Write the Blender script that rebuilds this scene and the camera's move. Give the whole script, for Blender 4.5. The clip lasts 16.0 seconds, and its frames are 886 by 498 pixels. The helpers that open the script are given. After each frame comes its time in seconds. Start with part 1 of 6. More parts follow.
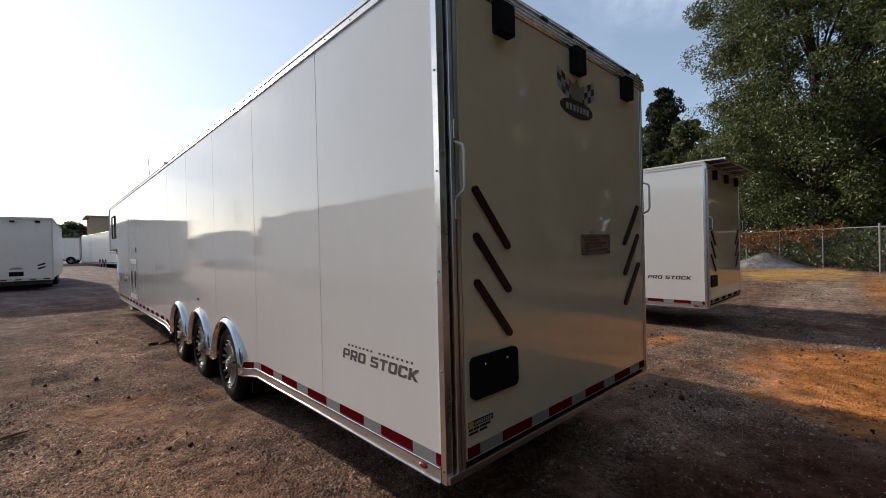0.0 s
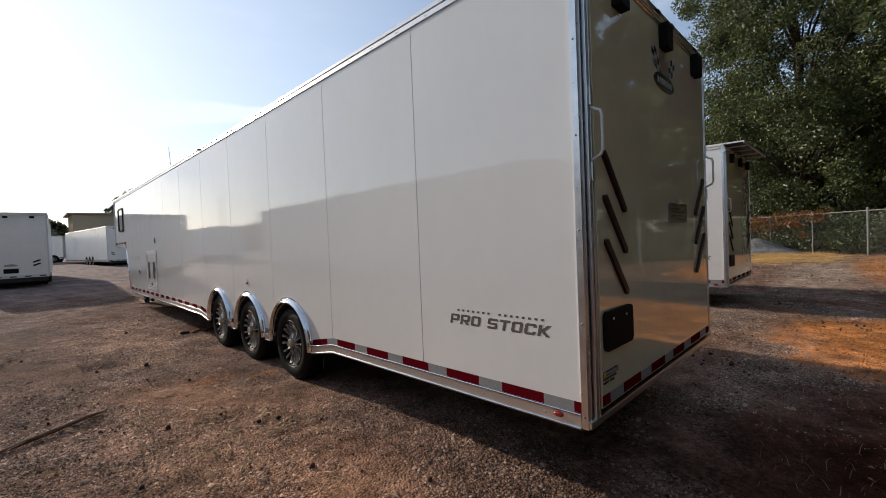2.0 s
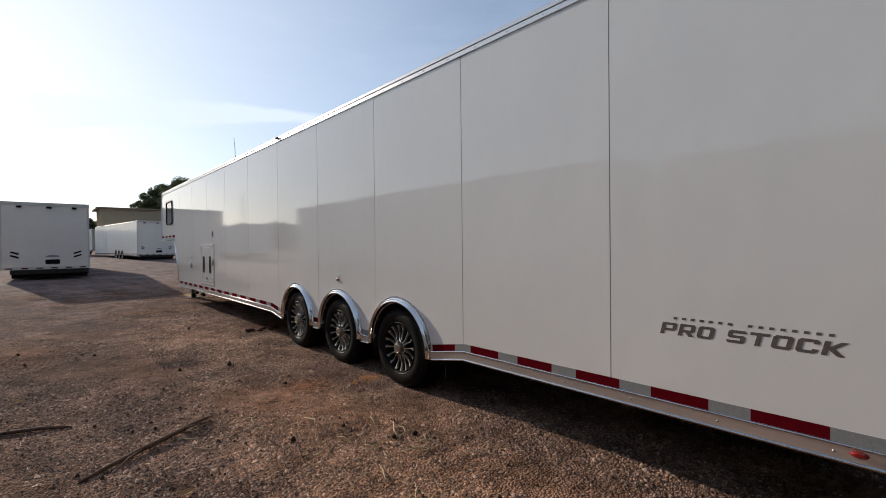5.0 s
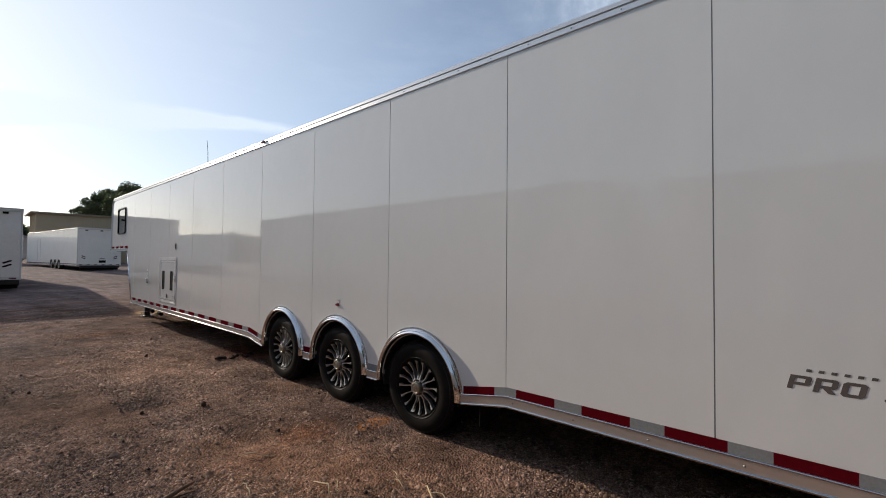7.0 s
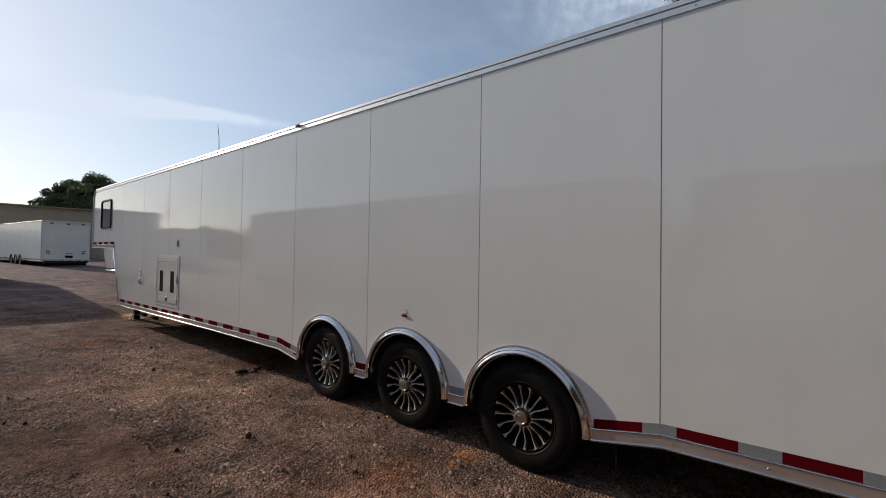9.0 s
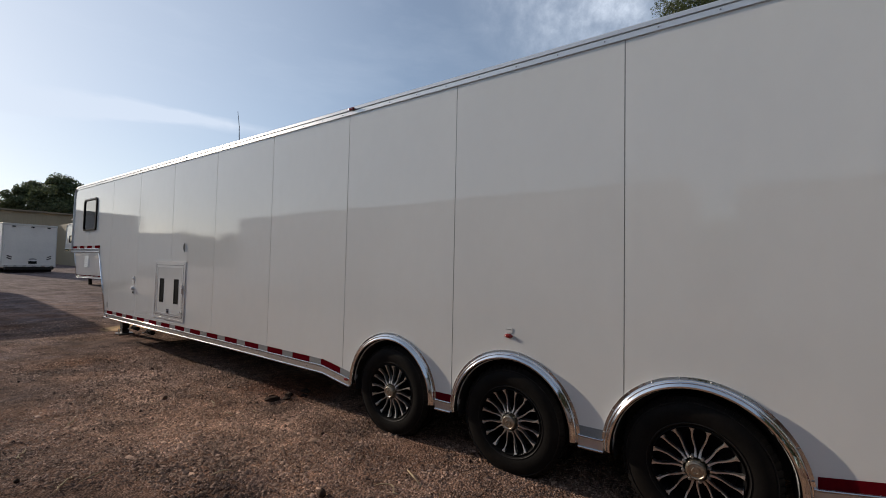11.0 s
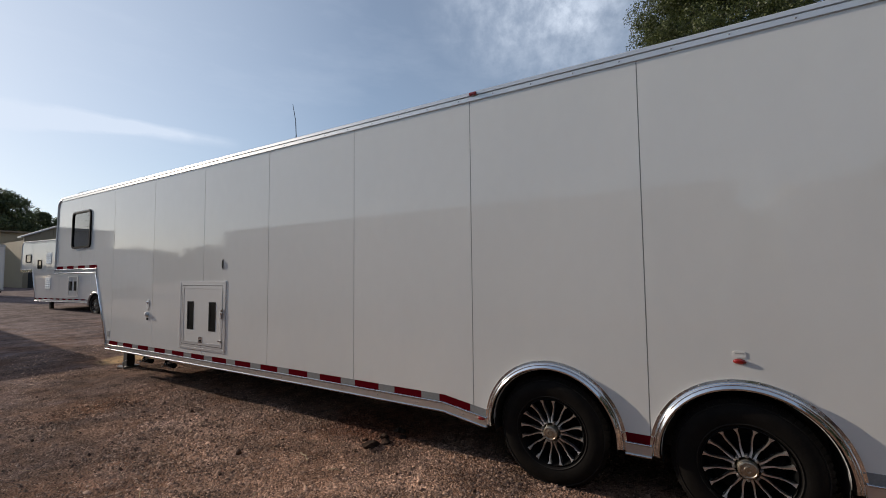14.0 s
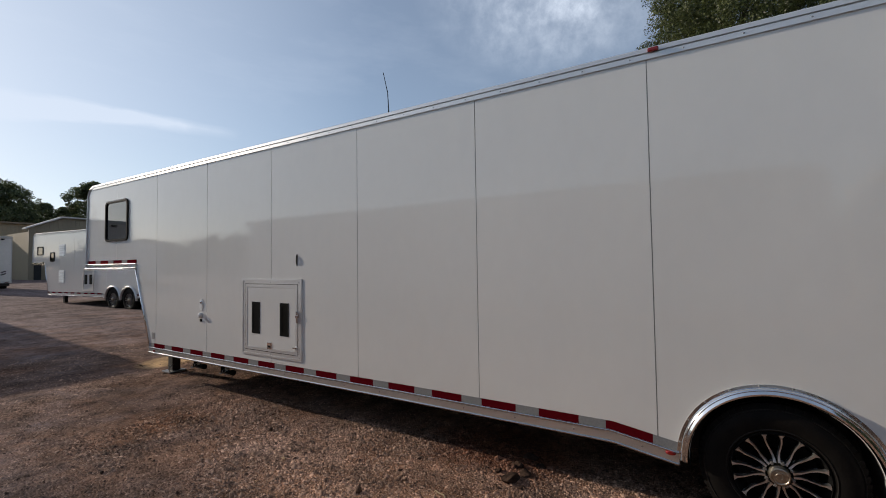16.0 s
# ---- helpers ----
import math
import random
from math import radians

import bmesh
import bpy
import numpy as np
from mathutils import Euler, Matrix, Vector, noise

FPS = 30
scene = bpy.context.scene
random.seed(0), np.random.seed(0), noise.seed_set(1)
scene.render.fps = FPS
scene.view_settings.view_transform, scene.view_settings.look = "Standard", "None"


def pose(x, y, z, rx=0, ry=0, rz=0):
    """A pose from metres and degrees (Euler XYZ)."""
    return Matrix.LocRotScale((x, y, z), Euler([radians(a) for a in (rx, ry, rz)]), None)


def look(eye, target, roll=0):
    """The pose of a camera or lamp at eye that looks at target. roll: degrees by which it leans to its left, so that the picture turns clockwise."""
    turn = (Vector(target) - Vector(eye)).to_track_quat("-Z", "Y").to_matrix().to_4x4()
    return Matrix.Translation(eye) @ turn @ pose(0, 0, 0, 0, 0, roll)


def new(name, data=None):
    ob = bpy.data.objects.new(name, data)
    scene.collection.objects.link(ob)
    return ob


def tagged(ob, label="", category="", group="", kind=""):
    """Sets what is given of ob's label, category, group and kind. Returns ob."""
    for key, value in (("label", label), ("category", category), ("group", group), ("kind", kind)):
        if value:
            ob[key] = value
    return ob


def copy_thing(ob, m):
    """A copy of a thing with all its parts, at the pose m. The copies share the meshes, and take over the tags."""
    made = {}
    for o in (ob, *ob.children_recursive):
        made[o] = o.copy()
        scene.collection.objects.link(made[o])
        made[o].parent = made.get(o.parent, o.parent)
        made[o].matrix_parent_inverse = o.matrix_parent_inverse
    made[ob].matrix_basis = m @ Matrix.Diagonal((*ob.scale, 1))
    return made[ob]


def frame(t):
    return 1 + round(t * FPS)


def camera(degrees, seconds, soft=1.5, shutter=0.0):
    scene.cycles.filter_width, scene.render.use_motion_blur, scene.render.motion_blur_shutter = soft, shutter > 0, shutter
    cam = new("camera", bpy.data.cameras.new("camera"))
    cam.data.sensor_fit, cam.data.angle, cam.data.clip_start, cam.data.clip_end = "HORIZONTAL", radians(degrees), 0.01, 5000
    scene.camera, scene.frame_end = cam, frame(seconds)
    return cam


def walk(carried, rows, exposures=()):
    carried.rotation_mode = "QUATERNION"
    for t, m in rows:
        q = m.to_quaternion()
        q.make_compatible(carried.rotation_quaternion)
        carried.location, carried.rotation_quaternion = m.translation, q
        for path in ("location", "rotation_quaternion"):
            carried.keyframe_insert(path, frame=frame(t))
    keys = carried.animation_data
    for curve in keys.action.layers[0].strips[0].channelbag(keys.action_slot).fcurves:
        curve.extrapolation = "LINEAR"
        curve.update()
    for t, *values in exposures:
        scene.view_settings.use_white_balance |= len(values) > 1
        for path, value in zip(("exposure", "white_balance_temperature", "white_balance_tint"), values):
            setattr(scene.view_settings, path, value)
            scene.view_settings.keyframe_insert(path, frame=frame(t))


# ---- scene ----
cam = camera(93.3, 16.0, soft=0.95)
PATH = [
    (0, (-1.303, -1.4, 1.502), (0.066, 0.057, 1.492), -1.4),
    (0.5, (-1.443, -1.266, 1.452), (-0.051, 0.17, 1.47), -3.6),
    (1, (-1.56, -1.17, 1.451), (-0.153, 0.251, 1.451), -0.6),
    (1.5, (-1.727, -1.065, 1.419), (-0.303, 0.339, 1.423), -1.7),
    (2, (-1.915, -0.958, 1.368), (-0.499, 0.454, 1.326), -2.3),
    (2.5, (-2.032, -0.842, 1.307), (-0.691, 0.642, 1.281), -2.1),
    (3, (-2.15, -0.685, 1.247), (-0.784, 0.775, 1.178), -4.3),
    (3.5, (-2.251, -0.543, 1.253), (-0.865, 0.898, 1.202), -1.9),
    (4, (-2.386, -0.371, 1.278), (-0.918, 0.987, 1.242), -2.8),
    (4.5, (-2.432, -0.16, 1.294), (-1.007, 1.244, 1.267), -1.1),
    (5, (-2.392, 0.077, 1.322), (-1.018, 1.531, 1.304), -0.6),
    (5.2, (-2.382, 0.152, 1.347), (-1.022, 1.618, 1.329), -0.1),
    (7.3, (-2.434, 0.947, 1.401), (-0.923, 2.257, 1.457), 0.7),
    (7.5, (-2.425, 1.038, 1.412), (-0.911, 2.344, 1.46), 0.9),
    (8, (-2.482, 1.318, 1.424), (-0.905, 2.547, 1.486), 0.2),
    (8.5, (-2.551, 1.591, 1.441), (-1.0, 2.852, 1.502), 0.7),
    (9, (-2.603, 1.892, 1.443), (-1.033, 3.13, 1.482), 0.9),
    (9.2, (-2.624, 1.996, 1.456), (-1.047, 3.225, 1.492), 1.7),
    (11.3, (-2.668, 3.208, 1.416), (-1.008, 4.318, 1.518), 0.8),
    (11.5, (-2.703, 3.304, 1.433), (-0.998, 4.344, 1.53), 0.4),
    (12, (-2.744, 3.523, 1.432), (-1.042, 4.568, 1.539), -0.0),
    (12.5, (-2.775, 3.795, 1.457), (-1.069, 4.835, 1.551), -1.0),
    (13, (-2.802, 4.07, 1.442), (-1.159, 5.203, 1.582), -0.8),
    (13.5, (-2.863, 4.317, 1.463), (-1.137, 5.32, 1.585), -0.6),
    (14, (-2.9, 4.561, 1.449), (-1.184, 5.581, 1.57), -0.6),
    (14.5, (-2.939, 4.89, 1.449), (-1.237, 5.94, 1.494), -1.6),
    (15, (-2.976, 5.197, 1.45), (-1.25, 6.206, 1.501), 0.2),
    (15.5, (-2.992, 5.507, 1.497), (-1.243, 6.477, 1.521), 0.5),
    (16, (-2.919, 5.815, 1.532), (-1.201, 6.836, 1.604), -0.8),
]
walk(cam, [(t, look(eye, target, roll)) for t, eye, target, roll in PATH],
     exposures=((0.0, 0.20), (2.5, 0.20), (3.0, 0.15), (3.5, 0.03), (4.0, -0.01), (5.0, 0.03), (8.0, -0.08), (9.0, -0.22), (11.0, -0.22), (16.0, -0.19)))

# ---- daylight: low sun ahead, slightly on the open side of the yard ----
SUN_AZ, SUN_EL = radians(9.5), radians(18.5)      # from +y towards -x; above the horizon
sun_dir = Vector((-math.sin(SUN_AZ) * math.cos(SUN_EL), math.cos(SUN_AZ) * math.cos(SUN_EL), math.sin(SUN_EL)))
sun = new("sun", bpy.data.lights.new("sun", "SUN"))
sun.data.energy, sun.data.angle, sun.data.color = 4.4, radians(0.6), (1.0, 0.87, 0.72)
sun.matrix_world = look(sun_dir * 50, (0, 0, 0))

world = bpy.data.worlds.new("sky")
scene.world = world
world.use_nodes = True
wn, wl = world.node_tree.nodes, world.node_tree.links
wn.clear()
sky = wn.new("ShaderNodeTexSky")
sky.sky_type, sky.sun_disc = "NISHITA", False
sky.sun_elevation, sky.sun_rotation = SUN_EL, -SUN_AZ
sky.altitude = 100
sky.air_density, sky.dust_density, sky.ozone_density = 1.0, 0.55, 2.0


def wnode(kind, **values):
    """A node of the sky, with inputs set by name or number."""
    node = wn.new(kind)
    for key, value in values.items():
        node.inputs[int(key[1:]) if key[0] == "i" and key[1:].isdigit() else key].default_value = value
    return node


def wmath(op, a, b):
    node = wn.new("ShaderNodeMath")
    node.operation = op
    for k, v in enumerate((a, b)):
        if isinstance(v, (int, float)):
            node.inputs[k].default_value = v
        else:
            wl.new(v, node.inputs[k])
    return node.outputs[0]


coord = wn.new("ShaderNodeTexCoord")
heading = coord.outputs["Generated"]
stretch = wnode("ShaderNodeMapping", Scale=(1.0, 1.6, 5.0), Rotation=(0.0, 0.06, 0.9))
wl.new(heading, stretch.inputs["Vector"])
wisps = wnode("ShaderNodeTexNoise", Scale=2.6, Detail=10.0, Roughness=0.62)
wl.new(stretch.outputs["Vector"], wisps.inputs["Vector"])
wisp = wn.new("ShaderNodeMapRange")
wisp.inputs["From Min"].default_value, wisp.inputs["From Max"].default_value = 0.50, 0.78
wl.new(wisps.outputs["Fac"], wisp.inputs["Value"])


def lobe(direction, squash, width):
    """How near the view lies to a heading: 1 there, 0 beyond the width."""
    d = Vector(direction).normalized()
    node = wn.new("ShaderNodeVectorMath")
    node.operation = "SUBTRACT"
    wl.new(heading, node.inputs[0])
    node.inputs[1].default_value = d
    scale = wn.new("ShaderNodeVectorMath")
    scale.operation = "MULTIPLY"
    wl.new(node.outputs[0], scale.inputs[0])
    scale.inputs[1].default_value = squash
    length = wn.new("ShaderNodeVectorMath")
    length.operation = "LENGTH"
    wl.new(scale.outputs[0], length.inputs[0])
    fall = wn.new("ShaderNodeMapRange")
    fall.inputs["From Min"].default_value, fall.inputs["From Max"].default_value = width, 0.0
    wl.new(length.outputs["Value"], fall.inputs["Value"])
    return fall.outputs["Result"]


puffs = wnode("ShaderNodeTexNoise", Scale=10.0, Detail=9.0, Roughness=0.6)
wl.new(heading, puffs.inputs["Vector"])
puff = wn.new("ShaderNodeMapRange")
puff.inputs["From Min"].default_value, puff.inputs["From Max"].default_value = 0.36, 0.66
wl.new(puffs.outputs["Fac"], puff.inputs["Value"])
axes = wn.new("ShaderNodeSeparateXYZ")
wl.new(heading, axes.inputs[0])
ax, az = axes.outputs["X"], axes.outputs["Z"]
line_z = wmath("ADD", 0.233, wmath("MULTIPLY", ax, wmath("SUBTRACT", 0.22, wmath("MULTIPLY", ax, 0.26))))
half = wmath("SUBTRACT", 0.034, wmath("MULTIPLY", ax, 0.038))
off = wmath("ABSOLUTE", wmath("SUBTRACT", az, wmath("ADD", line_z, wmath("MULTIPLY", wmath("SUBTRACT", wisps.outputs["Fac"], 0.5), 0.045))), 0)
thread = wmath("MAXIMUM", wmath("SUBTRACT", 1.0, wmath("DIVIDE", off, half)), 0.0)
ends = wmath("MULTIPLY", wmath("MINIMUM", wmath("MAXIMUM", wmath("MULTIPLY", wmath("SUBTRACT", 0.53, ax), 5.0), 0.0), 1.0), wmath("MINIMUM", wmath("MAXIMUM", wmath("MULTIPLY", wmath("ADD", 0.30, ax), 4.0), 0.0), 1.0))
ahead = wmath("GREATER_THAN", axes.outputs["Y"], 0.0)
streak = wmath("MULTIPLY", wmath("MULTIPLY", thread, ahead), wmath("MULTIPLY", ends, wmath("ADD", 0.35, wmath("MULTIPLY", puff.outputs["Result"], 0.75))))
grain = wnode("ShaderNodeTexNoise", Scale=26.0, Detail=6.0, Roughness=0.62)
wl.new(heading, grain.inputs["Vector"])
tuft = wn.new("ShaderNodeMapRange")
tuft.inputs["From Min"].default_value, tuft.inputs["From Max"].default_value = 0.34, 0.64
wl.new(grain.outputs["Fac"], tuft.inputs["Value"])
patch = wmath("MULTIPLY", lobe((0.80, 0.20, 0.56), (1.0, 1.0, 1.7), 0.30), wmath("MULTIPLY", wmath("ADD", 0.35, puff.outputs["Result"]), wmath("ADD", 0.35, wmath("MULTIPLY", tuft.outputs["Result"], 0.65))))
cover = wmath("ADD", wmath("ADD", wmath("MULTIPLY", wisp.outputs["Result"], 0.09), 0.185), wmath("ADD", wmath("MULTIPLY", streak, 1.15), wmath("MULTIPLY", patch, 0.80)))
cover = wmath("ADD", cover, wmath("MULTIPLY", lobe(tuple(sun_dir), (1.0, 1.0, 1.0), 0.92), 0.66))
cover = wmath("MINIMUM", cover, 0.85)
cloud_mix = wn.new("ShaderNodeMix")
cloud_mix.data_type = "RGBA"
cloud_mix.inputs["B"].default_value = (6.8, 7.6, 8.9, 1)
back = wnode("ShaderNodeBackground", Strength=0.125)
out = wn.new("ShaderNodeOutputWorld")
wl.new(cover, cloud_mix.inputs["Factor"])
wl.new(sky.outputs["Color"], cloud_mix.inputs["A"])
wl.new(cloud_mix.outputs["Result"], back.inputs["Color"])
wl.new(back.outputs["Background"], out.inputs["Surface"])


# ---- materials ----
def material(name, colour, rough=0.5, metal=0.0, coat=0.0, coat_rough=0.02, vary=0.0, scale=5.0, bump=0.0, bump_scale=60.0, rough_vary=0.0, second=None, per_object=0.0, spec=0.5, stretch_to=(1, 1, 1)):
    """A principled material: two scales of noise on the colour, fine relief, and roughness that varies."""
    m = bpy.data.materials.new(name)
    m.use_nodes = True
    n, l = m.node_tree.nodes, m.node_tree.links
    p = n["Principled BSDF"]
    p.inputs["Roughness"].default_value, p.inputs["Metallic"].default_value = rough, metal
    p.inputs["Coat Weight"].default_value, p.inputs["Coat Roughness"].default_value = coat, coat_rough
    p.inputs["Specular IOR Level"].default_value = spec
    c = n.new("ShaderNodeTexCoord")
    mp = n.new("ShaderNodeMapping")
    mp.inputs["Scale"].default_value = stretch_to
    l.new(c.outputs["Object"], mp.inputs["Vector"])
    big = n.new("ShaderNodeTexNoise")
    big.inputs["Scale"].default_value, big.inputs["Detail"].default_value, big.inputs["Roughness"].default_value = scale, 6.0, 0.6
    fine = n.new("ShaderNodeTexNoise")
    fine.inputs["Scale"].default_value, fine.inputs["Detail"].default_value = scale * 11.0, 4.0
    l.new(mp.outputs["Vector"], big.inputs["Vector"])
    l.new(mp.outputs["Vector"], fine.inputs["Vector"])
    both = n.new("ShaderNodeMix")
    both.inputs["Factor"].default_value = 0.35
    l.new(big.outputs["Fac"], both.inputs["A"])
    l.new(fine.outputs["Fac"], both.inputs["B"])
    ramp = n.new("ShaderNodeValToRGB")
    lo = second or tuple(v * (1 - vary) for v in colour)
    hi = colour if second else tuple(min(1, v * (1 + vary)) for v in colour)
    ramp.color_ramp.elements[0].position, ramp.color_ramp.elements[1].position = 0.36, 0.64
    ramp.color_ramp.elements[0].color, ramp.color_ramp.elements[1].color = (*lo, 1), (*hi, 1)
    l.new(both.outputs["Result"], ramp.inputs["Fac"])
    source = ramp.outputs["Color"]
    if per_object:
        info = n.new("ShaderNodeObjectInfo")
        span = n.new("ShaderNodeMapRange")
        span.inputs["To Min"].default_value, span.inputs["To Max"].default_value = 1 - per_object, 1 + per_object
        hsv = n.new("ShaderNodeHueSaturation")
        l.new(info.outputs["Random"], span.inputs["Value"])
        l.new(span.outputs["Result"], hsv.inputs["Value"])
        l.new(source, hsv.inputs["Color"])
        source = hsv.outputs["Color"]
    l.new(source, p.inputs["Base Color"])
    if rough_vary:
        rr = n.new("ShaderNodeMapRange")
        rr.inputs["To Min"].default_value, rr.inputs["To Max"].default_value = max(0.02, rough - rough_vary), min(1, rough + rough_vary)
        l.new(big.outputs["Fac"], rr.inputs["Value"])
        l.new(rr.outputs["Result"], p.inputs["Roughness"])
    if bump:
        relief = n.new("ShaderNodeTexNoise")
        relief.inputs["Scale"].default_value, relief.inputs["Detail"].default_value = bump_scale, 5.0
        l.new(mp.outputs["Vector"], relief.inputs["Vector"])
        b = n.new("ShaderNodeBump")
        b.inputs["Strength"].default_value, b.inputs["Distance"].default_value = 1.0, bump
        l.new(relief.outputs["Fac"], b.inputs["Height"])
        l.new(b.outputs["Normal"], p.inputs["Normal"])
    return m


def glass(name, tint=(0.02, 0.02, 0.022)):
    m = bpy.data.materials.new(name)
    m.use_nodes = True
    p = m.node_tree.nodes["Principled BSDF"]
    p.inputs["Base Color"].default_value = (*tint, 1)
    p.inputs["Roughness"].default_value, p.inputs["Coat Weight"].default_value = 0.03, 0.6
    return m


white_skin = material("white_painted_aluminium", (0.74, 0.73, 0.70), 0.06, coat=0.6, coat_rough=0.032, vary=0.02, scale=0.8, bump=0.0055, bump_scale=1.6, rough_vary=0.015, per_object=0.012, stretch_to=(1, 1.15, 0.75))
old_white = material("weathered_white_aluminium", (0.82, 0.785, 0.73), 0.3, coat=0.1, vary=0.05, scale=1.2, bump=0.002, bump_scale=1.5, rough_vary=0.08, per_object=0.02)
# White door: olive put into its colour for the woods it mirrors.
door_skin = material("olive_tinted_white_door", (0.64, 0.58, 0.40), 0.06, coat=0.8, vary=0.05, scale=1.1, bump=0.0020, bump_scale=1.8, rough_vary=0.03)
polished = material("polished_aluminium", (0.80, 0.80, 0.80), 0.09, metal=1.0, vary=0.05, scale=9, rough_vary=0.05, bump=0.0006, bump_scale=40)
brushed = material("brushed_aluminium_trim", (0.72, 0.71, 0.70), 0.34, metal=1.0, vary=0.07, scale=14, rough_vary=0.1, bump=0.0004, bump_scale=120, stretch_to=(1, 0.06, 1))
chrome = material("chrome", (0.86, 0.86, 0.86), 0.07, metal=1.0, vary=0.03, scale=12, rough_vary=0.04)
red_tape = material("red_reflective_tape", (0.100, 0.004, 0.008), 0.6, spec=0.0, vary=0.12, scale=40, bump=0.0004, bump_scale=320)
silver_tape = material("silver_reflective_tape", (0.235, 0.235, 0.235), 0.5, spec=0.1, vary=0.12, scale=90, bump=0.0008, bump_scale=300)
black_plastic = material("black_plastic", (0.013, 0.013, 0.013), 0.5, spec=0.02, vary=0.25, scale=20, bump=0.0006, bump_scale=200)
rubber = material("tyre_rubber", (0.0075, 0.007, 0.0066), 0.55, spec=0.07, vary=0.3, scale=9, bump=0.0012, bump_scale=90, second=(0.014, 0.012, 0.0105), rough_vary=0.12)
# Paler rubber paints the highlight along the sidewall ridges.
highlight_rubber = material("highlight_tyre_rubber", (0.016, 0.0145, 0.0135), 0.5, spec=0.12, vary=0.5, scale=9)
gloss_black = material("gloss_black_rim", (0.006, 0.006, 0.006), 0.38, spec=0.05, vary=0.2, scale=20)
machined = material("machined_alloy", (0.70, 0.70, 0.70), 0.38, metal=1.0, vary=0.06, scale=30, rough_vary=0.08)
red_lens = material("red_lens", (0.24, 0.010, 0.008), 0.12, coat=0.6, vary=0.2, scale=60)
dark_lens = material("dark_red_led_lens", (0.024, 0.005, 0.005), 0.4, spec=0.3, vary=0.3, scale=50)
decal_dark = material("charcoal_vinyl", (0.045, 0.043, 0.040), 0.2, coat=0.4, vary=0.15, scale=50)
decal_grey = material("grey_vinyl", (0.30, 0.29, 0.28), 0.35, vary=0.1, scale=50)
decal_yellow = material("amber_vinyl", (0.55, 0.30, 0.02), 0.35, vary=0.1, scale=50)
sealant = material("dark_joint", (0.27, 0.27, 0.26), 0.7, vary=0.2, scale=30)
white_plastic = material("white_plastic", (0.72, 0.72, 0.70), 0.35, vary=0.04, scale=20)
mill = material("mill_finish_aluminium", (0.66, 0.65, 0.64), 0.31, metal=0.82, vary=0.04, scale=6, rough_vary=0.06, stretch_to=(1, 0.1, 1))
bead_metal = material("bright_rolled_bead", (0.58, 0.575, 0.57), 0.055, metal=1.0, vary=0.10, scale=8)
rail_metal = material("pale_anodised_rail", (0.70, 0.70, 0.70), 0.34, metal=0.55, vary=0.05, scale=6, rough_vary=0.08, stretch_to=(1, 0.1, 1))
silver_trim = material("silver_anodised_trim", (0.70, 0.69, 0.68), 0.30, metal=1.0, vary=0.10, scale=9, rough_vary=0.12)
fence_steel = material("dull_fence_steel", (0.13, 0.13, 0.125), 0.6, metal=0.3, vary=0.2, scale=10)
decal_mid = material("warm_grey_vinyl", (0.26, 0.24, 0.225), 0.2, metal=0.65, coat=0.3, vary=0.15, scale=50)
trim_brown = material("brown_edge_trim", (0.20, 0.155, 0.105), 0.55, vary=0.1, scale=1.0)
cap_metal = material("champagne_cap_metal", (0.50, 0.45, 0.37), 0.34, metal=1.0, vary=0.15, scale=60, bump=0.002, bump_scale=110)
chassis = material("black_chassis_paint", (0.02, 0.019, 0.018), 0.6, vary=0.3, scale=8, bump=0.001, bump_scale=60)
window_glass = glass("tinted_window_glass")
galvanised = material("galvanised_steel", (0.30, 0.30, 0.30), 0.42, metal=0.8, vary=0.15, scale=12, rough_vary=0.1)
bark = material("bark", (0.10, 0.076, 0.055), 0.9, second=(0.04, 0.030, 0.022), scale=3, bump=0.02, bump_scale=14, stretch_to=(1, 1, 0.25))
dead_wood = material("weathered_dead_wood", (0.20, 0.12, 0.08), 0.9, second=(0.07, 0.035, 0.022), scale=6, bump=0.004, bump_scale=50)
tan_metal = material("tan_ribbed_cladding", (0.33, 0.27, 0.185), 0.55, vary=0.08, scale=0.6, rough_vary=0.1)
roof_metal = material("pale_roof_metal", (0.62, 0.60, 0.56), 0.45, vary=0.06, scale=0.7)
straw = material("dry_straw", (0.50, 0.40, 0.24), 0.85, second=(0.26, 0.19, 0.11), scale=3)


def leaf_material(name, low, high):
    """Leaves, each with a shade of its own, and some light let through."""
    m = bpy.data.materials.new(name)
    m.use_nodes = True
    n, l = m.node_tree.nodes, m.node_tree.links
    p = n["Principled BSDF"]
    g = n.new("ShaderNodeNewGeometry")
    ramp = n.new("ShaderNodeValToRGB")
    ramp.color_ramp.elements[0].color, ramp.color_ramp.elements[1].color = (*low, 1), (*high, 1)
    l.new(g.outputs["Random Per Island"], ramp.inputs["Fac"])
    l.new(ramp.outputs["Color"], p.inputs["Base Color"])
    p.inputs["Roughness"].default_value = 0.5
    thin = n.new("ShaderNodeBsdfTranslucent")
    l.new(ramp.outputs["Color"], thin.inputs["Color"])
    mix = n.new("ShaderNodeMixShader")
    mix.inputs[0].default_value = 0.32
    l.new(p.outputs[0], mix.inputs[1])
    l.new(thin.outputs[0], mix.inputs[2])
    l.new(mix.outputs[0], n["Material Output"].inputs["Surface"])
    return m


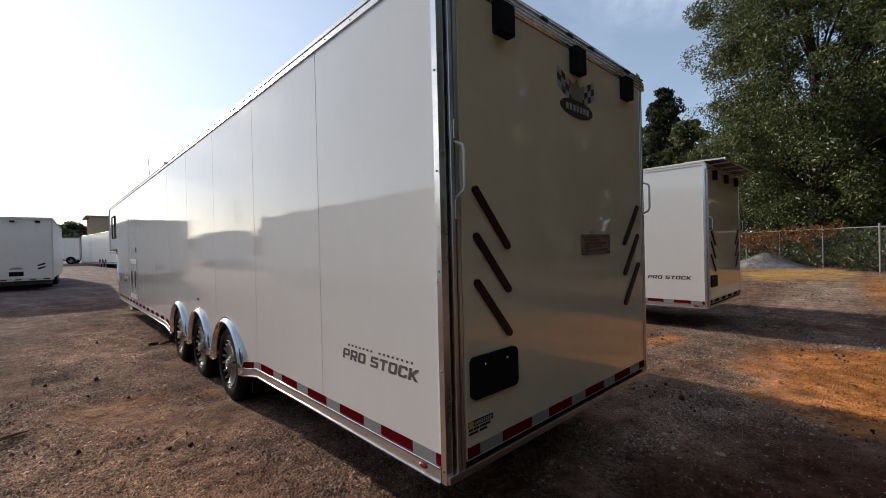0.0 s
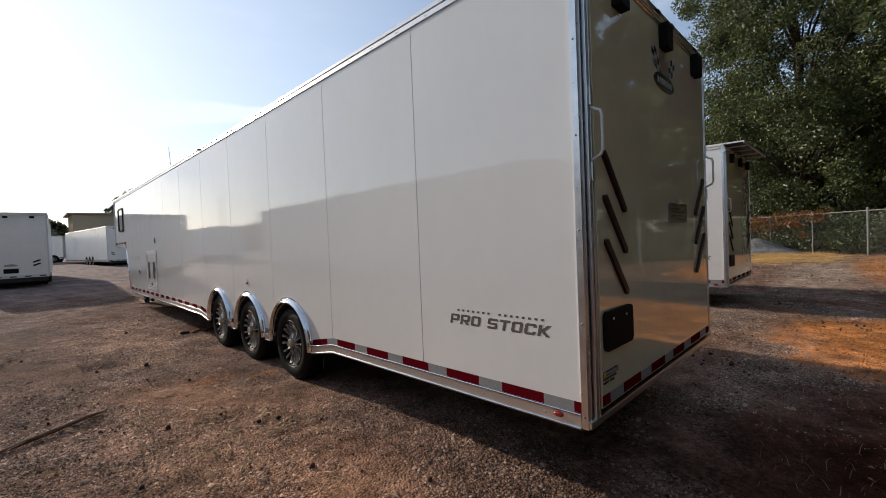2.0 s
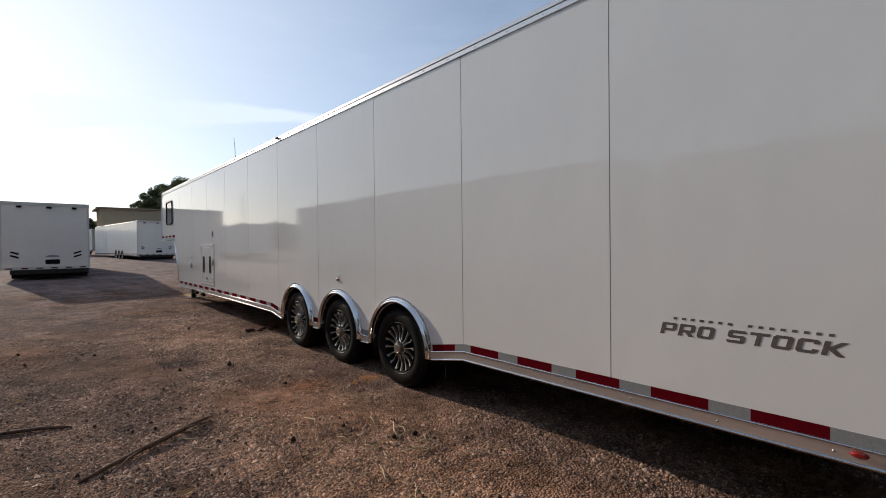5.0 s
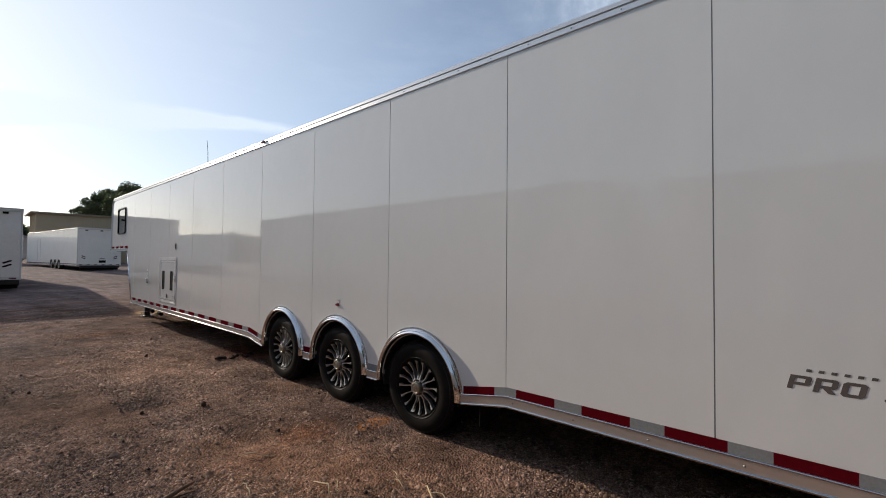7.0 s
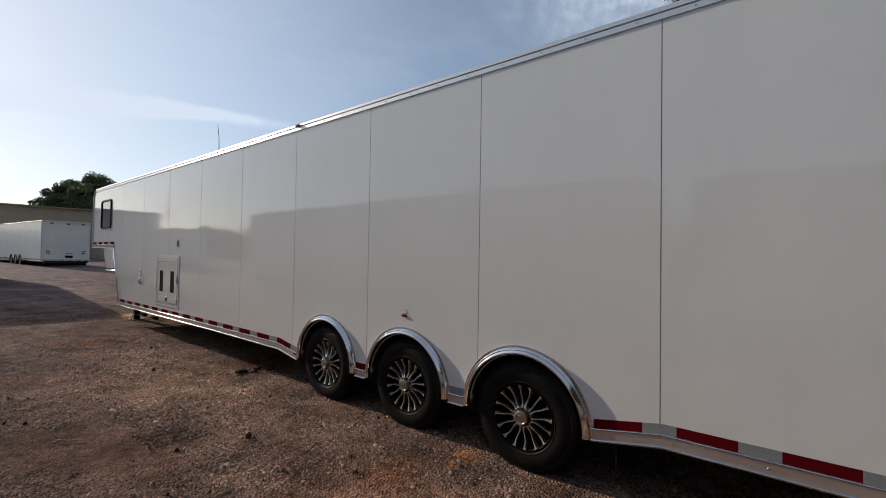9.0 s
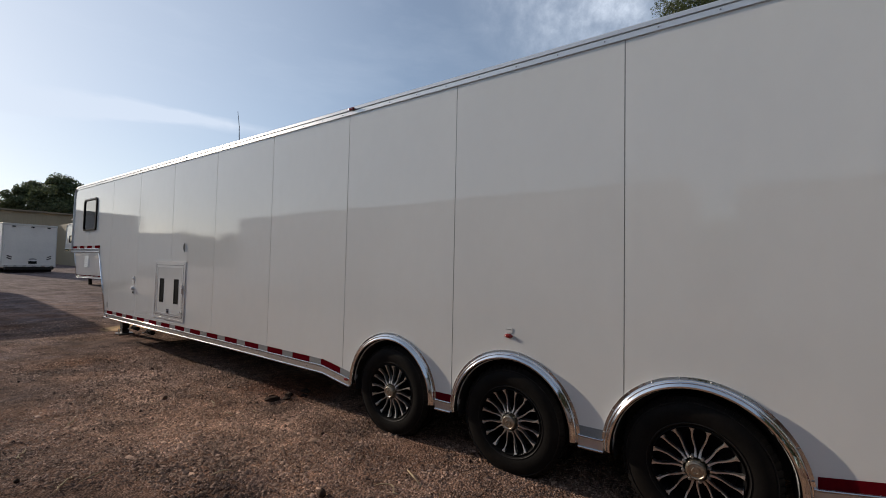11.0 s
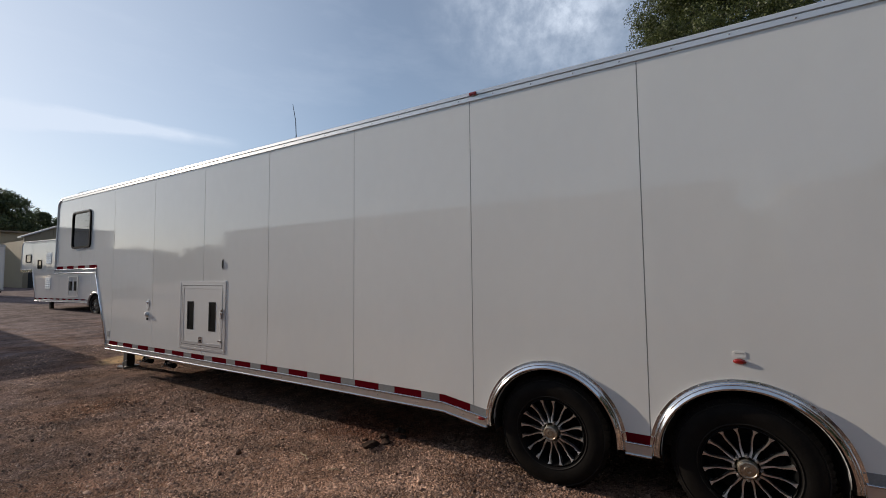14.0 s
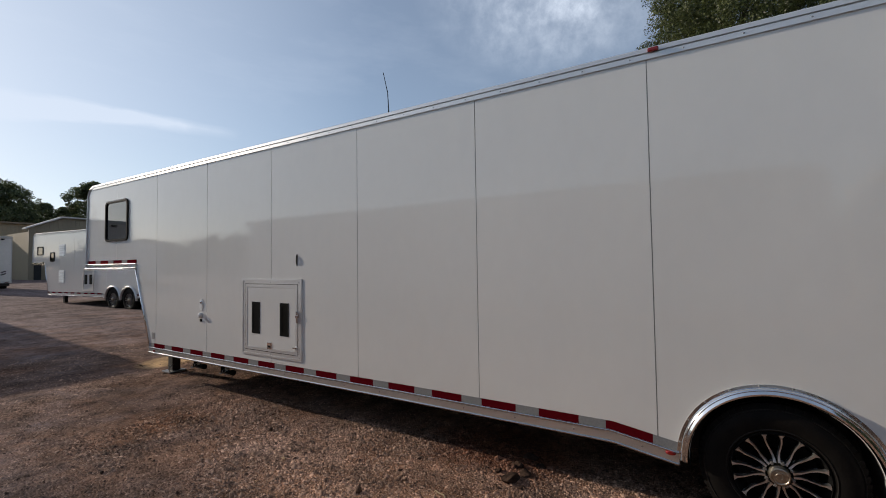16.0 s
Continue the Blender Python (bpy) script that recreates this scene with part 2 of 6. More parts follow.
leaf_green = leaf_material("green_leaves", (0.012, 0.023, 0.007), (0.145, 0.172, 0.058))
# Green leaves with the wood's deep shade put into their colour.
leaf_dark = leaf_material("shade_darkened_leaves", (0.010, 0.018, 0.007), (0.062, 0.078, 0.028))
leaf_weed = leaf_material("weedy_green_leaves", (0.014, 0.026, 0.008), (0.105, 0.125, 0.044))
leaf_far = leaf_material("far_green_leaves", (0.026, 0.042, 0.017), (0.150, 0.170, 0.075))
# Row leaves lightened in colour, so the mirrored trees stay low in contrast.
leaf_row = leaf_material("lightened_row_leaves", (0.070, 0.080, 0.040), (0.260, 0.270, 0.150))
leaf_rust = leaf_material("rust_vine_leaves", (0.10, 0.040, 0.012), (0.27, 0.13, 0.040))
grass_dry = leaf_material("dry_yellow_grass", (0.42, 0.25, 0.075), (0.72, 0.48, 0.18))
leaf_litter = leaf_material("fallen_leaves", (0.10, 0.06, 0.035), (0.40, 0.26, 0.12))


# ---- mesh helpers ----
class Shape:
    """Verts and faces of one part."""

    def __init__(self):
        self.v, self.f = [], []

    def add(self, verts, faces):
        o = len(self.v)
        self.v += [tuple(p) for p in verts]
        self.f += [tuple(o + i for i in f) for f in faces]
        return self

    def box(self, x0, y0, z0, x1, y1, z1, b=0.0):
        """A box with chamfered edges of width b."""
        if b <= 0:
            v = [(x, y, z) for x in (x0, x1) for y in (y0, y1) for z in (z0, z1)]
            return self.add(v, [(0, 1, 3, 2), (4, 6, 7, 5), (0, 4, 5, 1), (2, 3, 7, 6), (0, 2, 6, 4), (1, 5, 7, 3)])
        bm = bmesh.new()
        bmesh.ops.create_cube(bm, size=1.0)
        for p in bm.verts:
            p.co = ((x0 + x1) / 2 + p.co.x * (x1 - x0), (y0 + y1) / 2 + p.co.y * (y1 - y0), (z0 + z1) / 2 + p.co.z * (z1 - z0))
        bmesh.ops.bevel(bm, geom=bm.edges[:], offset=b, segments=2, affect="EDGES", profile=0.6)
        bm.verts.index_update()
        self.add([p.co[:] for p in bm.verts], [[q.index for q in f.verts] for f in bm.faces])
        bm.free()
        return self

    def slab(self, poly, lo, hi, axis="x"):
        """A polygon of two coordinates, given thickness along axis: x takes (y, z), y takes (x, z), z takes (x, y)."""
        put = {"x": lambda a, b, c: (c, a, b), "y": lambda a, b, c: (a, c, b), "z": lambda a, b, c: (a, b, c)}[axis]
        n = len(poly)
        v = [put(a, b, lo) for a, b in poly] + [put(a, b, hi) for a, b in poly]
        return self.add(v, [tuple(range(n))[::-1], tuple(range(n, 2 * n))] + [(i, (i + 1) % n, n + (i + 1) % n, n + i) for i in range(n)])

    def tube(self, path, r, sides=8, closed=False):
        """A round rod along a path; r may be one number or one for each point."""
        pts = [Vector(p) for p in path]
        rs = r if isinstance(r, (list, tuple)) else [r] * len(pts)
        n, v, f = len(pts), [], []
        side = None
        for i, p in enumerate(pts):
            d = (pts[(i + 1) % n if closed else min(i + 1, n - 1)] - pts[i - 1 if closed else max(i - 1, 0)]).normalized()
            if side is None:
                side = d.orthogonal().normalized()
            side = (side - d * side.dot(d)).normalized()
            up = d.cross(side)
            v += [p + (side * math.cos(a) + up * math.sin(a)) * rs[i] for a in (math.tau * k / sides for k in range(sides))]
        for i in range(n if closed else n - 1):
            a, b = i * sides, ((i + 1) % n) * sides
            f += [(a + k, a + (k + 1) % sides, b + (k + 1) % sides, b + k) for k in range(sides)]
        if not closed:
            f += [tuple(range(sides))[::-1], tuple((n - 1) * sides + k for k in range(sides))]
        return self.add(v, f)

    def lathe(self, profile, c, steps=32, axis="x", a0=0.0, a1=math.tau):
        """A profile of (along axis, radius) turned about an axis through c."""
        full = abs(a1 - a0 - math.tau) < 1e-6
        rows = steps if full else steps + 1
        v, m = [], len(profile)
        for i in range(rows):
            a = a0 + (a1 - a0) * i / steps
            for h, r in profile:
                p = {"x": (h, r * math.cos(a), r * math.sin(a)), "y": (r * math.cos(a), h, r * math.sin(a)), "z": (r * math.cos(a), r * math.sin(a), h)}[axis]
                v.append((c[0] + p[0], c[1] + p[1], c[2] + p[2]))
        f = []
        for i in range(steps):
            a, b = i * m, ((i + 1) % rows) * m
            f += [(a + k, a + k + 1, b + k + 1, b + k) for k in range(m - 1)]
        return self.add(v, f)

    def mesh(self, name, material, smooth=False):
        me = bpy.data.meshes.new(name)
        me.from_pydata(self.v, [], self.f)
        me.materials.append(material)
        bm = bmesh.new()
        bm.from_mesh(me)
        bmesh.ops.recalc_face_normals(bm, faces=bm.faces[:])
        bm.to_mesh(me)
        bm.free()
        if smooth:
            me.shade_smooth()
            if smooth == "sharp":
                me.set_sharp_from_angle(angle=radians(35))
        return me


def part(name, shape, material, parent, label="", smooth=False):
    """One mesh object under a thing or a part. shape: a Shape, or mesh data to share."""
    ob = new(name, shape if isinstance(shape, bpy.types.Mesh) else shape.mesh(name, material, smooth))
    ob.parent = parent
    return tagged(ob, label)


def thing(name, m, label, category, group="", kind=""):
    ob = new(name)
    ob.matrix_basis = m
    ob.empty_display_size = 0.2
    return tagged(ob, label, category, group, kind)


def solid(name, shape, material, label, category, group="", kind="", m=None, smooth=False):
    """A thing that is one mesh."""
    ob = new(name, shape.mesh(name, material, smooth))
    if m is not None:
        ob.matrix_basis = m
    return tagged(ob, label, category, group, kind)


def raw(name, verts, faces, material, smooth=False):
    """Mesh data from arrays, for large sets of small pieces (faces all of one size)."""
    me = bpy.data.meshes.new(name)
    verts, faces = np.asarray(verts, dtype=np.float32), np.asarray(faces, dtype=np.int32)
    k = faces.shape[1]
    me.vertices.add(len(verts))
    me.vertices.foreach_set("co", verts.ravel())
    me.loops.add(faces.size)
    me.loops.foreach_set("vertex_index", faces.ravel())
    me.polygons.add(len(faces))
    me.polygons.foreach_set("loop_start", np.arange(0, faces.size, k, dtype=np.int32))
    me.materials.append(material)
    me.update(calc_edges=True)
    me.validate()
    if smooth:
        me.shade_smooth()
    return me


# ---- the ground: one sheet of gravel and dirt, reaching the horizon ----
def ease(a, b, v):
    u = min(1.0, max(0.0, (v - a) / (b - a)))
    return u * u * (3 - 2 * u)


def lie(x, y):
    """The lie of the land, without its roughness."""
    z = 0.0135 * min(max(0.0, y - 8.0), 110.0)
    z += -0.07 * math.exp(-((x - 8.0) / 3.5) ** 2) * (1 - ease(8, 20, y)) + 0.12 * ease(12, 22, x)
    return z


def ground_z(x, y):
    near = max(abs(x) - 10, abs(y - 4) - 14, 0.0)
    z = lie(x, y)
    if near < 20:
        k = 1 - ease(0, 20, near)
        z += k * (0.030 * noise.noise((x * 0.35, y * 0.35, 3.1)) + 0.016 * noise.noise((x * 1.1, y * 1.1, 7.7)) + 0.007 * noise.noise((x * 3.7, y * 3.7, 1.2)))
    return z


def ragged_patch(n, l, place, x, y, rx, ry, soft=0.5):
    """A patch about (x, y), with a ragged rim: 1 inside, 0 outside."""
    mp = n.new("ShaderNodeMapping")
    mp.inputs["Location"].default_value = (-x / rx, -y / ry, 0)
    mp.inputs["Scale"].default_value = (1 / rx, 1 / ry, 0)
    l.new(place, mp.inputs["Vector"])
    d = n.new("ShaderNodeVectorMath")
    d.operation = "LENGTH"
    l.new(mp.outputs["Vector"], d.inputs[0])
    rim = n.new("ShaderNodeTexNoise")
    rim.inputs["Scale"].default_value, rim.inputs["Detail"].default_value, rim.inputs["Roughness"].default_value = 1.3, 7.0, 0.65
    l.new(place, rim.inputs["Vector"])
    ragged = n.new("ShaderNodeMath")
    ragged.operation = "MULTIPLY_ADD"
    ragged.inputs[1].default_value = 0.9
    l.new(rim.outputs["Fac"], ragged.inputs[0])
    l.new(d.outputs["Value"], ragged.inputs[2])
    s = n.new("ShaderNodeMapRange")
    s.inputs["From Min"].default_value, s.inputs["From Max"].default_value = 1.45, 1.45 - soft
    l.new(ragged.outputs["Value"], s.inputs["Value"])
    return s.outputs["Result"]


# packed dark soil, sandy soil, red earth, and shade painted behind the rear at (0.6, -0.7): centre, half widths, colour
# tone, how soft the rim is
SOIL_AND_SHADE = (((-4.6, 3.6, 2.6, 6.0), (0.62, 0.66, 0.72), 0.9), ((-1.0, 1.9, 0.80, 3.2), (1.44, 1.34, 1.18), 0.8), ((0.6, -0.7, 1.7, 1.2), (0.52, 0.48, 0.46), 0.6), ((-0.75, 7.1, 1.15, 2.3), (1.62, 1.56, 1.46), 0.7),
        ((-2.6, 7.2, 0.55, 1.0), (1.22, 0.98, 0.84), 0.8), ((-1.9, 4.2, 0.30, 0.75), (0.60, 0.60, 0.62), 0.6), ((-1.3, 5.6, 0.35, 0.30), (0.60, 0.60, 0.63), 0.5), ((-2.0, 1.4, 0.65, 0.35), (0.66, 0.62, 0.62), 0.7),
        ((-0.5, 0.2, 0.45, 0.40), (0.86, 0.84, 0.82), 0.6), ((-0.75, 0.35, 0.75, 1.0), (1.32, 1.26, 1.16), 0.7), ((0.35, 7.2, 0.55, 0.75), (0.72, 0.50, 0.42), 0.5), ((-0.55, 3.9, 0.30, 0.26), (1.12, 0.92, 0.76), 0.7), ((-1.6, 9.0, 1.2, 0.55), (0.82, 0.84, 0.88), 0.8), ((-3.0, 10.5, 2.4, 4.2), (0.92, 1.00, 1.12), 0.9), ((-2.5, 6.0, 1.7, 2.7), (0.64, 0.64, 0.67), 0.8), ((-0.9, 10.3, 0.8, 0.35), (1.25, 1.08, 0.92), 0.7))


def soil_and_shade_tone(n, l, place, source, strength=1.0):
    """Lays the patches of soil and painted shade over a colour, with broad and close mottling."""
    for (x, y, rx, ry), tone, soft in SOIL_AND_SHADE:
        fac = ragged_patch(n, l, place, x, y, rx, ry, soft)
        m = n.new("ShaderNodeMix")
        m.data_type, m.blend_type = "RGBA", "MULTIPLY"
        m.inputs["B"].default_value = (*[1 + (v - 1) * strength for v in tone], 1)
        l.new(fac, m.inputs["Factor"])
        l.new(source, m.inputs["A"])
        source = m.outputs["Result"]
    for scale, low, high in ((0.75, 0.69, 1.24), (2.9, 0.65, 1.34)):
        t = n.new("ShaderNodeTexNoise")
        t.inputs["Scale"].default_value, t.inputs["Detail"].default_value, t.inputs["Roughness"].default_value = scale, 7.0, 0.66
        l.new(place, t.inputs["Vector"])
        span = n.new("ShaderNodeMapRange")
        span.inputs["From Min"].default_value, span.inputs["From Max"].default_value = 0.36, 0.64
        span.inputs["To Min"].default_value, span.inputs["To Max"].default_value = low, high
        l.new(t.outputs["Fac"], span.inputs["Value"])
        tone = n.new("ShaderNodeHueSaturation")
        l.new(span.outputs["Result"], tone.inputs["Value"])
        l.new(source, tone.inputs["Color"])
        source = tone.outputs["Color"]
    return source


def ground_material():
    m = bpy.data.materials.new("gravel_and_dirt")
    m.use_nodes = True
    n, l = m.node_tree.nodes, m.node_tree.links
    p = n["Principled BSDF"]
    p.inputs["Roughness"].default_value, p.inputs["Specular IOR Level"].default_value = 0.95, 0.03
    c = n.new("ShaderNodeTexCoord")

    def tex(scale, detail=5.0, rough=0.6):
        t = n.new("ShaderNodeTexNoise")
        t.inputs["Scale"].default_value, t.inputs["Detail"].default_value, t.inputs["Roughness"].default_value = scale, detail, rough
        l.new(c.outputs["Object"], t.inputs["Vector"])
        return t

    def ramp(src, a, b, ca, cb):
        r = n.new("ShaderNodeValToRGB")
        r.color_ramp.elements[0].position, r.color_ramp.elements[1].position = a, b
        r.color_ramp.elements[0].color, r.color_ramp.elements[1].color = (*ca, 1), (*cb, 1)
        l.new(src, r.inputs["Fac"])
        return r.outputs["Color"]

    def mix(fac, a, b):
        x = n.new("ShaderNodeMix")
        x.data_type = "RGBA"
        l.new(fac, x.inputs["Factor"])
        l.new(a, x.inputs["A"])
        l.new(b, x.inputs["B"])
        return x.outputs["Result"]

    def spot(x, y, rx, ry, soft=0.5):
        return ragged_patch(n, l, c.outputs["Object"], x, y, rx, ry, soft)

    stones = n.new("ShaderNodeTexVoronoi")
    stones.inputs["Scale"].default_value = 62.0
    l.new(c.outputs["Object"], stones.inputs["Vector"])
    pebble = ramp(stones.outputs["Color"], 0.1, 0.95, (0.068, 0.041, 0.031), (0.42, 0.270, 0.200))
    dirt = ramp(tex(9.0, 8.0, 0.7).outputs["Fac"], 0.34, 0.66, (0.092, 0.049, 0.033), (0.350, 0.200, 0.136))
    cover = n.new("ShaderNodeMapRange")
    cover.inputs["From Min"].default_value, cover.inputs["From Max"].default_value = 0.38, 0.62
    l.new(tex(0.55, 8.0, 0.68).outputs["Fac"], cover.inputs["Value"])
    base = mix(cover.outputs["Result"], dirt, pebble)
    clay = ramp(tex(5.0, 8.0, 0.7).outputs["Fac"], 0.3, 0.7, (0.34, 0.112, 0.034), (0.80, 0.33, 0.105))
    # Red earth, its colour darkened further for the deep shade behind the trailer.
    shaded_red_dirt = ramp(tex(8.0, 8.0, 0.7).outputs["Fac"], 0.3, 0.7, (0.042, 0.015, 0.008), (0.155, 0.057, 0.029))
    base = mix(spot(1.2, -1.9, 2.6, 1.9, 0.5), base, shaded_red_dirt)
    track = ramp(tex(12.0, 8.0, 0.75).outputs["Fac"], 0.3, 0.7, (0.200, 0.140, 0.105), (0.560, 0.420, 0.320))
    base = mix(spot(14.0, -0.2, 5.0, 1.1, 0.5), base, track)
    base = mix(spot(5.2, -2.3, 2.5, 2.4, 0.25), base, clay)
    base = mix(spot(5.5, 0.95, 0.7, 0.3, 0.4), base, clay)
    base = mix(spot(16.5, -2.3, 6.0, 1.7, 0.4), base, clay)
    grey = ramp(tex(16.0, 8.0, 0.75).outputs["Fac"], 0.3, 0.7, (0.085, 0.061, 0.057), (0.290, 0.220, 0.204))
    yard = spot(-2.0, 47.0, 46.0, 38.0, 0.3)
    base = mix(yard, base, grey)
    base = mix(spot(-0.10, 3.64, 0.20, 0.12, 0.3), base, clay)
    hay = ramp(tex(7.0, 8.0, 0.7).outputs["Fac"], 0.3, 0.7, (0.46, 0.26, 0.08), (0.78, 0.50, 0.20))
    base = mix(spot(20.0, 1.0, 3.6, 2.2), base, hay)
    sand = ramp(tex(30.0, 5.0, 0.6).outputs["Fac"], 0.3, 0.7, (0.40, 0.26, 0.14), (0.60, 0.42, 0.25))
    base = mix(spot(0.62, 12.95, 0.55, 0.42, 0.3), base, sand)
    toned = soil_and_shade_tone(n, l, c.outputs["Object"], base)
    soil = ramp(tex(40.0).outputs["Fac"], 0.3, 0.7, (0.030, 0.018, 0.012), (0.075, 0.045, 0.032))
    crumb = n.new("ShaderNodeMapRange")
    crumb.inputs["From Min"].default_value, crumb.inputs["From Max"].default_value = 0.60, 0.70
    l.new(tex(11.0, 6.0, 0.62).outputs["Fac"], crumb.inputs["Value"])
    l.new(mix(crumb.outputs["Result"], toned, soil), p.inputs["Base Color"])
    hump = n.new("ShaderNodeMath")
    hump.operation = "MULTIPLY_ADD"
    hump.inputs[1].default_value = -1.1
    l.new(stones.outputs["Distance"], hump.inputs[0])
    lumps = n.new("ShaderNodeMath")
    lumps.operation = "MULTIPLY_ADD"
    lumps.inputs[1].default_value = 1.7
    l.new(tex(9.0, 5.0, 0.6).outputs["Fac"], lumps.inputs[0])
    l.new(tex(24.0, 8.0, 0.7).outputs["Fac"], lumps.inputs[2])
    l.new(lumps.outputs["Value"], hump.inputs[2])
    b = n.new("ShaderNodeBump")
    b.inputs["Strength"].default_value, b.inputs["Distance"].default_value = 0.8, 0.026
    calm = n.new("ShaderNodeMath")
    calm.operation = "MULTIPLY_ADD"
    calm.inputs[1].default_value, calm.inputs[2].default_value = -0.7, 0.8
    l.new(yard, calm.inputs[0])
    l.new(calm.outputs["Value"], b.inputs["Strength"])
    l.new(hump.outputs["Value"], b.inputs["Height"])
    l.new(b.outputs["Normal"], p.inputs["Normal"])
    return m


gravel_ground = ground_material()


def build_ground():
    def axis(lo, hi, step):
        near = list(np.arange(lo, hi, step))
        far, d = [], 0.5
        while d < 3000:
            far.append(d)
            d *= 1.32
        return [lo - d for d in far[::-1]] + near + [hi + d for d in far]

    xs, ys = axis(-6.0, 9.0, 0.14), axis(-6.0, 15.0, 0.14)
    verts = [(x, y, ground_z(x, y)) for y in ys for x in xs]
    w = len(xs)
    faces = [(j * w + i, j * w + i + 1, (j + 1) * w + i + 1, (j + 1) * w + i) for j in range(len(ys) - 1) for i in range(w - 1)]
    ob = new("ground", raw("ground", verts, faces, gravel_ground, smooth=True))
    return tagged(ob, "brown gravel and packed dirt yard with orange clay patches", "ground", kind="structure")


build_ground()


# ---- trailers ----
RED, SILVER = 0.275, 0.1725                     # lengths of the tape's red and silver pieces
FENDER_R, WELL_R, HUB_Z, TYRE_R = 0.488, 0.424, 0.345, 0.362


def wheel_meshes():
    """The meshes of one wheel about (0, 0, 0), its face towards -x."""
    tyre = Shape()
    prof = [(0.030, 0.215), (0.004, 0.222), (-0.008, 0.245), (-0.012, 0.285), (-0.006, 0.320), (0.010, 0.343), (0.022, 0.352), (0.030, TYRE_R),
            (0.062, TYRE_R + 0.002), (0.064, TYRE_R - 0.009), (0.072, TYRE_R - 0.009), (0.074, TYRE_R + 0.003), (0.106, TYRE_R + 0.003), (0.108, TYRE_R - 0.009), (0.116, TYRE_R - 0.009), (0.118, TYRE_R + 0.003),
            (0.150, TYRE_R + 0.002), (0.152, TYRE_R - 0.009), (0.160, TYRE_R - 0.009), (0.162, TYRE_R + 0.001), (0.192, TYRE_R), (0.214, 0.345), (0.234, 0.29), (0.224, 0.215)]
    tyre.lathe(prof, (0, 0, 0), 56)
    for k in range(60):                          # shoulder blocks
        a = math.tau * k / 60
        ca, sa = math.cos(a), math.sin(a)
        u, w = Vector((0, -sa, ca)), Vector((0, ca, sa))
        c0, c1 = w * 0.338 + Vector((0.004, 0, 0)), w * (TYRE_R + 0.004) + Vector((0.026, 0, 0))
        q = [c0 + u * 0.011, c0 - u * 0.011, c1 - u * 0.011, c1 + u * 0.011]
        q += [p + Vector((0.016, 0, 0)) - w * 0.006 for p in q]
        tyre.add(q, [(0, 1, 2, 3), (7, 6, 5, 4), (0, 4, 5, 1), (1, 5, 6, 2), (2, 6, 7, 3), (3, 7, 4, 0)])
    ring = Shape()
    for r in (0.234, 0.338):
        x = -0.003 if r < 0.25 else -0.0105 if r < 0.3 else 0.005
        ring.lathe([(x, r - 0.004), (x - 0.005, r - 0.001), (x - 0.005, r + 0.001), (x, r + 0.004)], (0, 0, 0), 56)
    rim = Shape().lathe([(0.012, 0.216), (0.002, 0.219), (0.000, 0.214), (0.010, 0.206), (0.034, 0.198), (0.070, 0.186), (0.110, 0.180), (0.125, 0.10), (0.080, 0.075), (0.030, 0.070), (0.030, 0.0)], (0, 0, 0), 48)
    spoke = Shape()
    for s in (-1, 1):                            # a forked pair: narrow at the hub, splayed towards the rim
        line = [(0.060, 0.009), (0.088, 0.012), (0.112, 0.018), (0.136, 0.027), (0.162, 0.0335), (0.186, 0.0355), (0.195, 0.0365), (0.205, 0.0375)]
        half = [0.0062, 0.0046, 0.0036, 0.0033, 0.0034, 0.0042, 0.0072, 0.0126]
        top, bot = [], []
        for (r, o), h in zip(line, half):
            dep = -0.002 + 0.019 * math.sin(math.pi * min(1.0, (0.208 - r) / 0.175)) ** 1.2
            top += [(dep, s * o - h, r), (dep, s * o + h, r)]
            bot += [(dep + 0.03, s * o - h * 1.3, r), (dep + 0.03, s * o + h * 1.3, r)]
        m = len(top)
        f = []
        for i in range(0, m - 2, 2):
            f += [(i, i + 1, i + 3, i + 2), (m + i, m + i + 2, m + i + 3, m + i + 1), (i, i + 2, m + i + 2, m + i), (i + 1, m + i + 1, m + i + 3, i + 3)]
        f += [(0, m, m + 1, 1), (m - 2, m - 1, 2 * m - 1, 2 * m - 2)]
        spoke.add(top + bot, f)
    cap = Shape().lathe([(0.030, 0.050), (-0.016, 0.048), (-0.024, 0.044), (-0.026, 0.038), (-0.021, 0.034), (-0.023, 0.020), (-0.027, 0.018), (-0.027, 0.012), (-0.022, 0.010), (-0.022, 0.0)], (0, 0, 0), 28)
    nut = Shape().lathe([(0.030, 0.010), (0.004, 0.0095), (0.000, 0.007), (0.000, 0.0)], (0, 0, 0), 6)
    return {"tyre": tyre.mesh("tyre", rubber, "sharp"), "rim": rim.mesh("rim", gloss_black, "sharp"), "spoke": spoke.mesh("spoke", machined, "sharp"), "ring": ring.mesh("sidewall_ring", highlight_rubber, True),
            "cap": cap.mesh("centre_cap", cap_metal, "sharp"), "nut": nut.mesh("lug_nut", galvanised, "sharp")}


WHEEL = wheel_meshes()


